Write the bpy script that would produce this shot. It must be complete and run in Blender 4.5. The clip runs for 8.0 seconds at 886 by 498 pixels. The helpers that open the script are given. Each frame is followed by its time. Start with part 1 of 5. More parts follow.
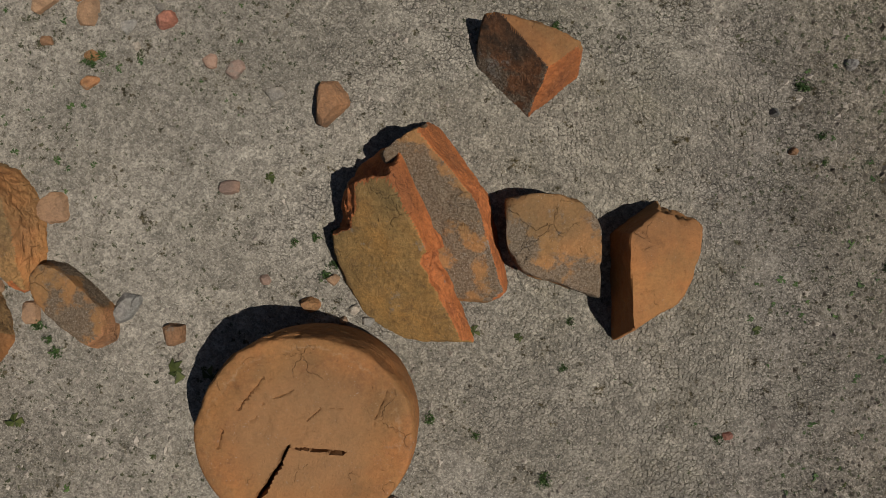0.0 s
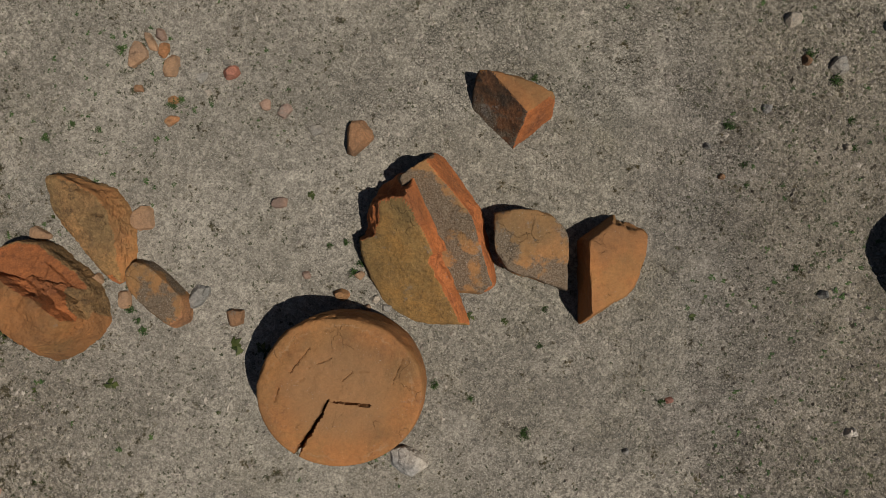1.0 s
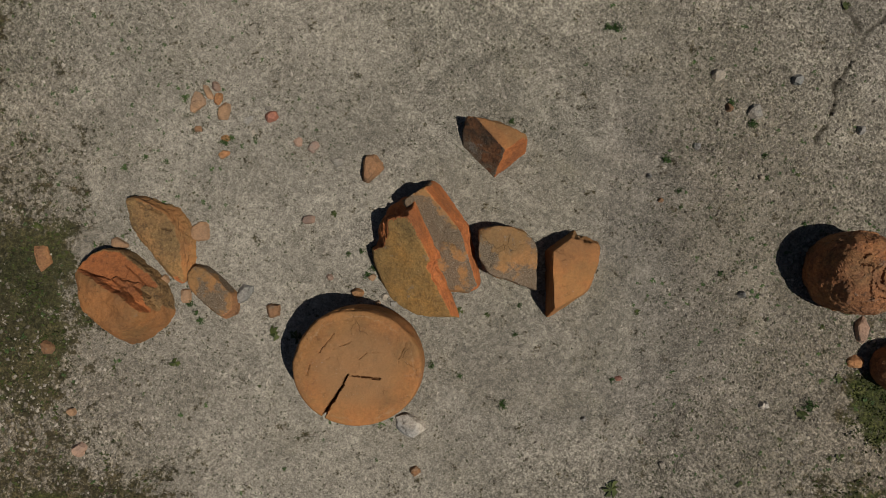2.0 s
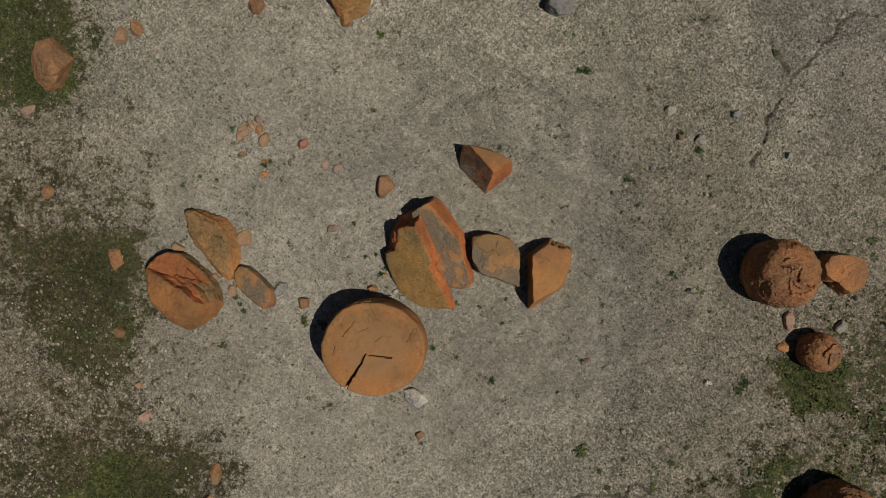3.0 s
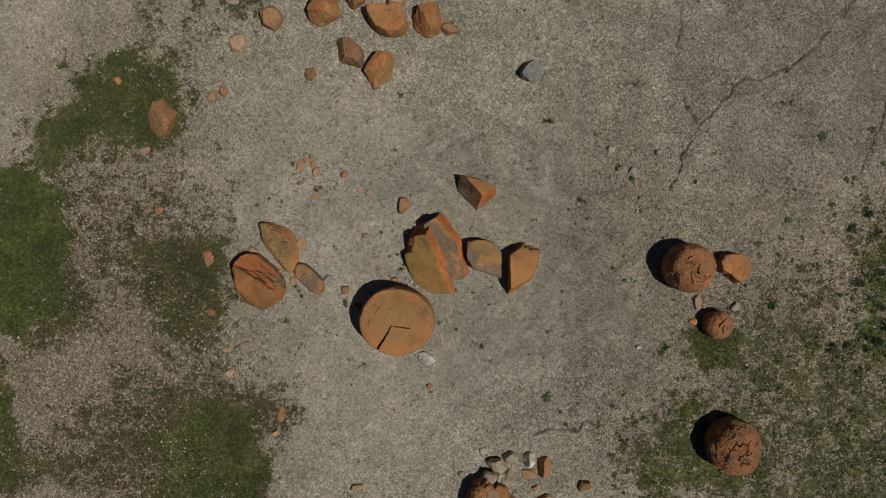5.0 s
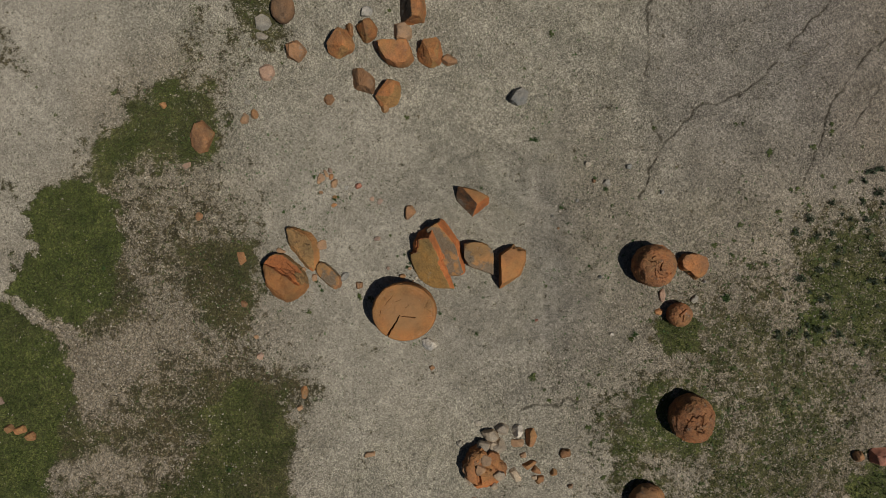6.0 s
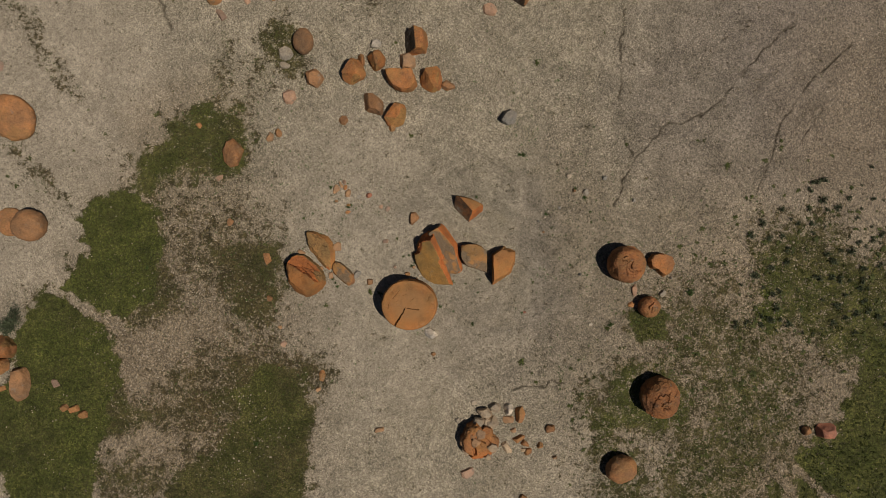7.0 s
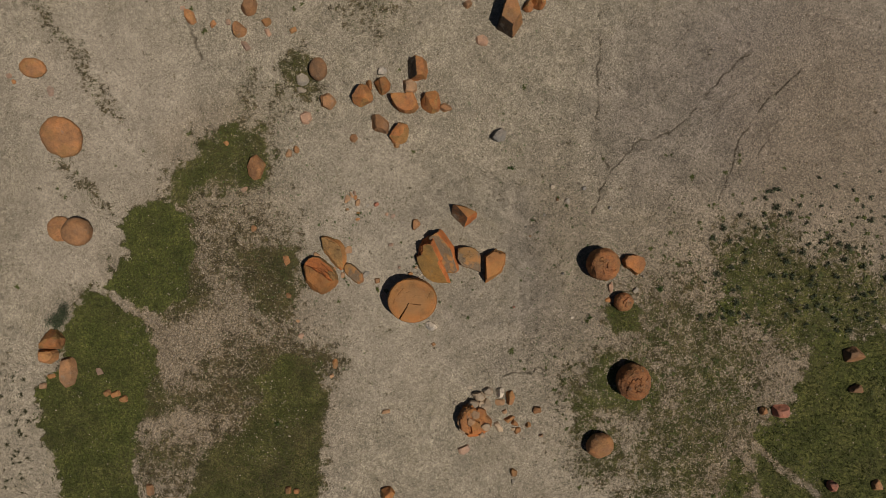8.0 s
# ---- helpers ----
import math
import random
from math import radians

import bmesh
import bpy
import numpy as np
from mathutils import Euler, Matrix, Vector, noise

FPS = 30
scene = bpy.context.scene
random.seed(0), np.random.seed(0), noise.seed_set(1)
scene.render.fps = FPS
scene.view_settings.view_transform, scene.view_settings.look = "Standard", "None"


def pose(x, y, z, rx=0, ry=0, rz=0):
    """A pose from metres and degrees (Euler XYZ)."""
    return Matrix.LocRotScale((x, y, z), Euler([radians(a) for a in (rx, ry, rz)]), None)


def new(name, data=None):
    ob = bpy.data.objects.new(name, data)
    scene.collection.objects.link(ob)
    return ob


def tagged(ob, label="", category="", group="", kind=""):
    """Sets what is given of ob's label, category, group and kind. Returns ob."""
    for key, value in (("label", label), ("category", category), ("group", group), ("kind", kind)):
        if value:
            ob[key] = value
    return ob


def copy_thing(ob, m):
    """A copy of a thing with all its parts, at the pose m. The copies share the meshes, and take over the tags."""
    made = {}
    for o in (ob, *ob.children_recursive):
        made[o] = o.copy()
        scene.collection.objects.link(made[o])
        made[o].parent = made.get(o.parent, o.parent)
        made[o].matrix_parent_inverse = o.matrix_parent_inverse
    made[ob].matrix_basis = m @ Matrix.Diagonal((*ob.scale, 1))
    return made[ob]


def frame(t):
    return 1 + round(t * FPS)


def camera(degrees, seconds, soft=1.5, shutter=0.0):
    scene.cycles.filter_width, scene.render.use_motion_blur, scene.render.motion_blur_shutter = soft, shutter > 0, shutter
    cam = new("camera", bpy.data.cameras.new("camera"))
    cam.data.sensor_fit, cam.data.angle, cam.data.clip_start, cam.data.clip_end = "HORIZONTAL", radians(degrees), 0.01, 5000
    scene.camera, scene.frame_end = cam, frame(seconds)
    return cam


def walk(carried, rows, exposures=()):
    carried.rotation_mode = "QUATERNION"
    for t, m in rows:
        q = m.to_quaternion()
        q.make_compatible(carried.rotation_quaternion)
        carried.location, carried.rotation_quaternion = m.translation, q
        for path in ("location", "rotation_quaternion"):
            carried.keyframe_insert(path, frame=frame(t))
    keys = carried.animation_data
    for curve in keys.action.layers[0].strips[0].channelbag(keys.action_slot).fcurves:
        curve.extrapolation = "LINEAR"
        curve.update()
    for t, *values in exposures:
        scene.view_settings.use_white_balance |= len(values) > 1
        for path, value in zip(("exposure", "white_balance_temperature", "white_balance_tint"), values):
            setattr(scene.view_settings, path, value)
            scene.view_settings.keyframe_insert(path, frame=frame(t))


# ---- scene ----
cam = camera(72, 8.0, soft=0.75)
PATH = [
    (0.0, pose(0.032, -0.034, 8.041, -0.843, -1.084, -0.295)),
    (0.5, pose(-0.014, -0.018, 9.094, -0.706, -0.822, -0.156)),
    (1.0, pose(-0.000, -0.000, 10.270, -0.590, -0.765, -0.000)),
    (1.5, pose(0.052, 0.072, 11.578, -0.522, -0.666, 0.092)),
    (1.7, pose(0.081, 0.105, 12.112, -0.468, -0.608, 0.155)),
    (2.8, pose(0.233, 0.237, 15.129, -0.303, -0.010, 0.399)),
    (3.0, pose(0.235, 0.245, 15.711, -0.311, 0.011, 0.402)),
    (3.5, pose(0.248, 0.246, 17.170, -0.263, 0.047, 0.415)),
    (4.0, pose(0.230, 0.220, 18.621, -0.283, 0.157, 0.338)),
    (4.5, pose(0.179, 0.221, 20.098, -0.265, 0.154, 0.286)),
    (4.7, pose(0.166, 0.246, 20.676, -0.215, 0.108, 0.266)),
    (5.8, pose(0.128, 0.467, 24.435, -0.482, 0.046, 0.257)),
    (6.0, pose(0.124, 0.474, 25.137, -0.503, 0.043, 0.218)),
    (6.5, pose(0.130, 0.454, 26.923, -0.393, 0.042, 0.218)),
    (7.0, pose(0.133, 0.399, 28.813, -0.177, 0.049, 0.114)),
    (7.5, pose(0.163, 0.322, 30.733, 0.098, 0.054, -0.004)),
    (8.0, pose(0.205, 0.279, 32.640, 0.284, 0.044, -0.079)),
]
EXPOSURES = [(0.0, -0.13, 6500, 12), (1.5, -0.17, 6550, 11), (3.5, -0.25, 6550, 8), (6.2, -0.24, 6500, 8), (7.0, -0.22, 7450, 14), (8.0, -0.22, 7350, 15)]
walk(cam, PATH, EXPOSURES)

# ---- light ----
SUN_WAY = Vector((-0.4175, 0.1909, -0.8884))
sun = new("sun", bpy.data.lights.new("sun", "SUN"))
sun.data.energy = 4.1
sun.data.angle = radians(0.53)
sun.data.color = (1.0, 0.96, 0.9)
sun.rotation_mode = "QUATERNION"
sun.rotation_quaternion = SUN_WAY.to_track_quat("-Z", "Y")
sun.location = (20, -9, 60)

world = bpy.data.worlds.new("sky")
scene.world = world
world.use_nodes = True
wn = world.node_tree.nodes
sky = wn.new("ShaderNodeTexSky")
sky.sky_type = "NISHITA"
sky.sun_disc = False
sky.sun_elevation = radians(62.6)
sky.sun_rotation = radians(114.5)
sky.ozone_density = 4.0
wn["Background"].inputs["Strength"].default_value = 0.024
world.node_tree.links.new(sky.outputs["Color"], wn["Background"].inputs["Color"])


# ---- noise ----
def lattice(ix, iy, iz, seed):
    h = (ix * 374761393 + iy * 668265263 + iz * 2147483647 + seed * 974634777) & 0xFFFFFFFF
    h = ((h ^ (h >> 13)) * 1274126177) & 0xFFFFFFFF
    return ((h ^ (h >> 16)) & 0xFFFF) / 65535.0


def vnoise(p, seed=0):
    """Smooth value noise, -1 to 1, at rows of 3D points."""
    i = np.floor(p).astype(np.int64)
    f = p - i
    f = f * f * (3 - 2 * f)
    out = np.zeros(len(p))
    for dx in (0, 1):
        for dy in (0, 1):
            for dz in (0, 1):
                wgt = (f[:, 0] if dx else 1 - f[:, 0]) * (f[:, 1] if dy else 1 - f[:, 1]) * (f[:, 2] if dz else 1 - f[:, 2])
                out += wgt * lattice(i[:, 0] + dx, i[:, 1] + dy, i[:, 2] + dz, seed)
    return out * 2 - 1


def fbm(p, seed=0, octaves=4):
    out, amp = np.zeros(len(p)), 1.0
    for k in range(octaves):
        out += amp * vnoise(p * 2.03 ** k, seed + k * 17)
        amp *= 0.5
    return out


def flat_noise(x, y, scale, seed=0, octaves=3):
    return fbm(np.stack([x * scale, y * scale, np.full_like(x, 0.37)], 1), seed, octaves)


def smooth(a, b, x):
    t = np.clip((x - a) / (b - a), 0, 1)
    return t * t * (3 - 2 * t)


# ---- materials ----
class Nodes:
    def __init__(self, name):
        self.mat = bpy.data.materials.new(name)
        self.mat.use_nodes = True
        self.nt = self.mat.node_tree
        self.bsdf = self.nt.nodes["Principled BSDF"]

    def link(self, a, b):
        self.nt.links.new(a, b)

    def value(self, socket, v):
        if isinstance(v, (int, float)):
            socket.default_value = v
        elif isinstance(v, tuple):
            socket.default_value = (*v, 1.0) if len(v) == 3 and socket.type == "RGBA" else v
        else:
            self.link(v, socket)

    def noise(self, vec, scale, detail=4.0, rough=0.6):
        n = self.nt.nodes.new("ShaderNodeTexNoise")
        n.inputs["Scale"].default_value = scale
        n.inputs["Detail"].default_value = detail
        n.inputs["Roughness"].default_value = rough
        self.link(vec, n.inputs["Vector"])
        return n.outputs["Fac"]

    def voronoi(self, vec, scale, feature="F1", out="Distance", rand=1.0, flat=False):
        n = self.nt.nodes.new("ShaderNodeTexVoronoi")
        n.feature = feature
        n.voronoi_dimensions = "2D" if flat else "3D"
        n.inputs["Scale"].default_value = scale
        n.inputs["Randomness"].default_value = rand
        self.link(vec, n.inputs["Vector"])
        return n.outputs[out]

    def ramp(self, v, a, b, lo=0.0, hi=1.0):
        n = self.nt.nodes.new("ShaderNodeMapRange")
        n.interpolation_type = "SMOOTHSTEP"
        for key, val in (("From Min", a), ("From Max", b), ("To Min", lo), ("To Max", hi)):
            n.inputs[key].default_value = val
        self.link(v, n.inputs["Value"])
        return n.outputs["Result"]

    def math(self, op, a, b=0.0):
        n = self.nt.nodes.new("ShaderNodeMath")
        n.operation = op
        self.value(n.inputs[0], a)
        self.value(n.inputs[1], b)
        return n.outputs[0]

    def mix(self, fac, a, b, blend="MIX"):
        n = self.nt.nodes.new("ShaderNodeMix")
        n.data_type = "RGBA"
        n.blend_type = blend
        n.clamp_factor = True
        self.value(n.inputs["Factor"], fac)
        self.value(n.inputs[6], a)
        self.value(n.inputs[7], b)
        return n.outputs[2]

    def attr(self, name):
        n = self.nt.nodes.new("ShaderNodeAttribute")
        n.attribute_name = name
        return n.outputs["Fac"]

    def object_vec(self, world_space=False):
        if world_space:
            return self.nt.nodes.new("ShaderNodeNewGeometry").outputs["Position"]
        tc = self.nt.nodes.new("ShaderNodeTexCoord").outputs["Object"]
        info = self.nt.nodes.new("ShaderNodeObjectInfo")
        add = self.nt.nodes.new("ShaderNodeVectorMath")
        add.operation = "ADD"
        self.link(tc, add.inputs[0])
        scale = self.nt.nodes.new("ShaderNodeMath")
        scale.operation = "MULTIPLY"
        scale.inputs[1].default_value = 37.0
        self.link(info.outputs["Random"], scale.inputs[0])
        self.link(scale.outputs[0], add.inputs[1])
        self.rand = info.outputs["Random"]
        return add.outputs[0]

    def finish(self, color, rough, height=None, dist=0.02, strength=1.0):
        self.value(self.bsdf.inputs["Base Color"], color)
        self.value(self.bsdf.inputs["Roughness"], rough)
        self.bsdf.inputs["Specular IOR Level"].default_value = 0.25
        if height is not None:
            b = self.nt.nodes.new("ShaderNodeBump")
            b.inputs["Distance"].default_value = dist
            b.inputs["Strength"].default_value = strength
            self.link(height, b.inputs["Height"])
            self.link(b.outputs["Normal"], self.bsdf.inputs["Normal"])
        return self.mat


def rock_material(name, main, second, dark, lichen=0.0, speck=0.3, lichen_color=(0.17, 0.155, 0.125), mottle=1.0, rim=None, patina=0.0, crust=0.0, relief=1.0):
    n = Nodes(name)
    v = n.object_vec()
    big = n.noise(v, 1.5, 6.0, 0.62)
    mid = n.noise(v, 5.5, 8.0, 0.72)
    fine = n.noise(v, 38.0, 6.0, 0.75)
    shade = tuple(c * 0.45 for c in dark)
    light = tuple(min(1.0, c * 1.35 + 0.03) for c in main)
    col = n.mix(n.ramp(big, 0.38, 0.62), main, second)
    col = n.mix(n.ramp(mid, 0.50, 0.66, 0.0, 0.85 * mottle), col, dark)
    col = n.mix(n.ramp(n.noise(v, 11.0, 6.0, 0.8), 0.60, 0.70, 0.0, 0.6), col, light)
    col = n.mix(n.ramp(n.noise(v, 2.6, 7.0, 0.8), 0.57, 0.68, 0.0, 0.7 * mottle), col, shade)
    if patina:
        skin = n.ramp(n.noise(v, 1.15, 7.0, 0.7), 0.46, 0.60, 0.0, patina)
        col = n.mix(skin, col, n.mix(n.ramp(mid, 0.4, 0.6), (0.175, 0.118, 0.045), (0.26, 0.165, 0.062)))
    hand = n.noise(v, 17.0, 5.0, 0.75)
    col = n.mix(1.0, col, n.mix(n.ramp(hand, 0.34, 0.66), (1 - 0.24 * mottle,) * 3, (1 + 0.20 * mottle,) * 3), "MULTIPLY")
    wash = n.noise(v, 0.9, 3.0, 0.55)
    col = n.mix(1.0, col, n.mix(n.ramp(wash, 0.36, 0.64), (0.80, 0.84, 0.88), (1.18, 1.12, 1.04)), "MULTIPLY")
    warp = n.nt.nodes.new("ShaderNodeVectorMath")
    warp.operation = "MULTIPLY_ADD"
    off = n.nt.nodes.new("ShaderNodeTexNoise")
    off.inputs["Scale"].default_value = 3.0
    off.inputs["Detail"].default_value = 4.0
    n.link(v, off.inputs["Vector"])
    n.link(off.outputs["Color"], warp.inputs[0])
    warp.inputs[1].default_value = (0.55, 0.55, 0.55)
    n.link(v, warp.inputs[2])
    pits = n.math("MULTIPLY", n.ramp(n.voronoi(warp.outputs[0], 21.0), 0.04, 0.24, 1.0, 0.0), n.ramp(n.noise(v, 3.3, 5.0, 0.7), 0.48, 0.62))
    col = n.mix(n.math("MULTIPLY", pits, 0.5 * mottle), col, shade)
    seam = n.math("MULTIPLY", n.ramp(n.voronoi(warp.outputs[0], 1.7, "DISTANCE_TO_EDGE"), 0.0, 0.016, 1.0, 0.0), n.ramp(big, 0.53, 0.60))
    col = n.mix(n.math("MULTIPLY", seam, 0.2), col, shade)
    if rim:
        raw = n.nt.nodes.new("ShaderNodeTexCoord").outputs["Object"]
        length = n.nt.nodes.new("ShaderNodeVectorMath")
        length.operation = "LENGTH"
        flat = n.nt.nodes.new("ShaderNodeVectorMath")
        flat.operation = "MULTIPLY"
        flat.inputs[1].default_value = (1.0, 1.1, 0.0)
        n.link(raw, flat.inputs[0])
        n.link(flat.outputs[0], length.inputs[0])
        away = n.math("ADD", length.outputs["Value"], n.math("MULTIPLY", n.math("SUBTRACT", mid, 0.5), 0.35))
        core = n.mix(n.ramp(n.noise(v, 4.0, 6.0, 0.7), 0.4, 0.6), (0.245, 0.134, 0.058), (0.275, 0.146, 0.062))
        col = n.mix(n.ramp(away, rim * 0.45, rim * 0.95, 0.75, 0.0), col, core)
        band = n.math("MULTIPLY", n.ramp(away, rim * 0.97, rim * 0.99), n.ramp(away, rim * 0.99, rim * 1.02, 1.0, 0.0))
        col = n.mix(n.math("MULTIPLY", band, n.ramp(n.noise(v, 2.2, 5.0, 0.7), 0.46, 0.6, 0.0, 0.4)), col, (0.36, 0.24, 0.13))
    if crust:
        grey = n.mix(n.ramp(fine, 0.38, 0.62), (0.078, 0.058, 0.036), (0.175, 0.140, 0.098))
        flecks = n.ramp(n.voronoi(v, 42.0), 0.10, 0.24, 1.0, 0.0)
        grey = n.mix(n.math("MULTIPLY", flecks, n.ramp(mid, 0.42, 0.58, 0.2, 0.9)), grey, (0.40, 0.38, 0.34))
        col = n.mix(n.ramp(n.noise(v, 1.35, 7.0, 0.62), 0.54 - 0.1 * crust, 0.60 - 0.1 * crust, 0.0, 0.85), col, grey)
    if lichen:
        patch = n.math("MULTIPLY", n.ramp(n.noise(v, 2.4, 7.0, 0.75), 0.66 - 0.22 * lichen, 0.74 - 0.22 * lichen), n.ramp(fine, 0.36, 0.56))
        col = n.mix(n.math("MULTIPLY", patch, 0.8), col, lichen_color)
    spots = n.ramp(n.voronoi(warp.outputs[0], 26.0), 0.03, 0.17, 1.0, 0.0)
    spots = n.math("MULTIPLY", spots, n.ramp(n.noise(v, 3.0, 4.0, 0.7), 0.46, 0.6))
    col = n.mix(n.math("MULTIPLY", spots, speck + 0.4 * lichen), col, (0.40, 0.36, 0.30))
    val = n.ramp(n.rand, 0.0, 1.0, 0.82, 1.14)
    col = n.mix(1.0, col, n.mix(n.ramp(fine, 0.3, 0.7), (1 - 0.20 * mottle,) * 3, (1 + 0.18 * mottle,) * 3), "MULTIPLY")
    hsv = n.nt.nodes.new("ShaderNodeHueSaturation")
    n.link(val, hsv.inputs["Value"])
    n.link(col, hsv.inputs["Color"])
    h = n.math("ADD", n.math("ADD", n.math("MULTIPLY", mid, 1.0), n.math("MULTIPLY", hand, 0.45)), n.math("ADD", n.math("MULTIPLY", fine, 0.15), n.math("MULTIPLY", n.math("ADD", pits, n.math("MULTIPLY", seam, 1.0)), -0.4)))
    return n.finish(hsv.outputs["Color"], 0.8, h, 0.05 * relief, 1.0)


TOP = rock_material("weathered_ironstone", (0.325, 0.140, 0.047), (0.285, 0.130, 0.048), (0.20, 0.092, 0.037), 0.1, 0.4, mottle=0.42, patina=0.3, relief=0.6)
CRUST = rock_material("pitted_brown_ironstone", (0.272, 0.112, 0.044), (0.215, 0.096, 0.044), (0.12, 0.058, 0.03), 0.35, 0.5, mottle=1.15, patina=0.25)
SPLIT = rock_material("rough_split_ironstone", (0.30, 0.160, 0.062), (0.235, 0.138, 0.056), (0.13, 0.075, 0.034), 0.15, 0.35, mottle=1.1, patina=0.3)
SMOOTH = rock_material("smooth_brown_ironstone", (0.265, 0.148, 0.046), (0.225, 0.134, 0.047), (0.125, 0.078, 0.032), 0.25, 0.5, mottle=0.9, patina=0.5, relief=0.7)
BANDED = rock_material("banded_ironstone", (0.298, 0.130, 0.045), (0.26, 0.120, 0.044), (0.17, 0.078, 0.034), 0.14, 0.75, mottle=0.5, rim=1.10, patina=0.25, relief=0.4)
FRESH = rock_material("fresh_red_ironstone", (0.41, 0.138, 0.043), (0.36, 0.125, 0.043), (0.24, 0.080, 0.032), 0.12, 0.5, mottle=0.8)
LICHEN = rock_material("lichened_ironstone", (0.28, 0.142, 0.056), (0.24, 0.134, 0.054), (0.20, 0.115, 0.05), 0.3, 0.6, lichen_color=(0.235, 0.215, 0.175), mottle=0.55, crust=0.9, relief=0.7)
WEDGE_SIDE = rock_material("dark_crusted_ironstone", (0.145, 0.066, 0.030), (0.075, 0.047, 0.028), (0.035, 0.026, 0.019), 0.45, 0.7, lichen_color=(0.20, 0.18, 0.15), mottle=1.2, crust=0.55)
# darker ironstone for the western cuts of two northern rocks
DARK = rock_material("dark_ironstone", (0.085, 0.056, 0.036), (0.055, 0.04, 0.028), (0.03, 0.024, 0.019), 0.6, lichen_color=(0.16, 0.145, 0.12))
ROCK = rock_material("orange_ironstone", (0.345, 0.142, 0.051), (0.285, 0.128, 0.055), (0.18, 0.088, 0.042), 0.25, mottle=0.85, patina=0.35)
ORANGE = rock_material("bright_orange_ironstone", (0.335, 0.160, 0.070), (0.285, 0.145, 0.070), (0.20, 0.105, 0.055), 0.3, 0.5, mottle=0.9, patina=0.35)
TAN = rock_material("tan_sandstone", (0.335, 0.205, 0.115), (0.30, 0.190, 0.115), (0.24, 0.150, 0.092), 0.3, mottle=0.6)
PINK = rock_material("pinkish_sandstone", (0.35, 0.228, 0.160), (0.315, 0.210, 0.155), (0.25, 0.170, 0.125), 0.4, mottle=0.6)
BROWN = rock_material("brown_ironstone", (0.262, 0.140, 0.070), (0.215, 0.124, 0.068), (0.15, 0.088, 0.05), 0.4, mottle=0.75)
RED = rock_material("red_sandstone", (0.34, 0.145, 0.095), (0.31, 0.145, 0.105), (0.22, 0.10, 0.075), 0.2, mottle=0.7)
PALE = rock_material("pale_sandstone", (0.340, 0.297, 0.238), (0.306, 0.272, 0.221), (0.238, 0.212, 0.170), 0.4)
CREAM = rock_material("cream_sandstone", (0.391, 0.297, 0.204), (0.357, 0.289, 0.212), (0.272, 0.212, 0.153), 0.2)
WHITE = rock_material("white_limestone", (0.476, 0.433, 0.365), (0.425, 0.391, 0.340), (0.323, 0.297, 0.255), 0.2)
GREY = rock_material("grey_stone", (0.272, 0.255, 0.230), (0.238, 0.230, 0.204), (0.153, 0.153, 0.140), 0.5)


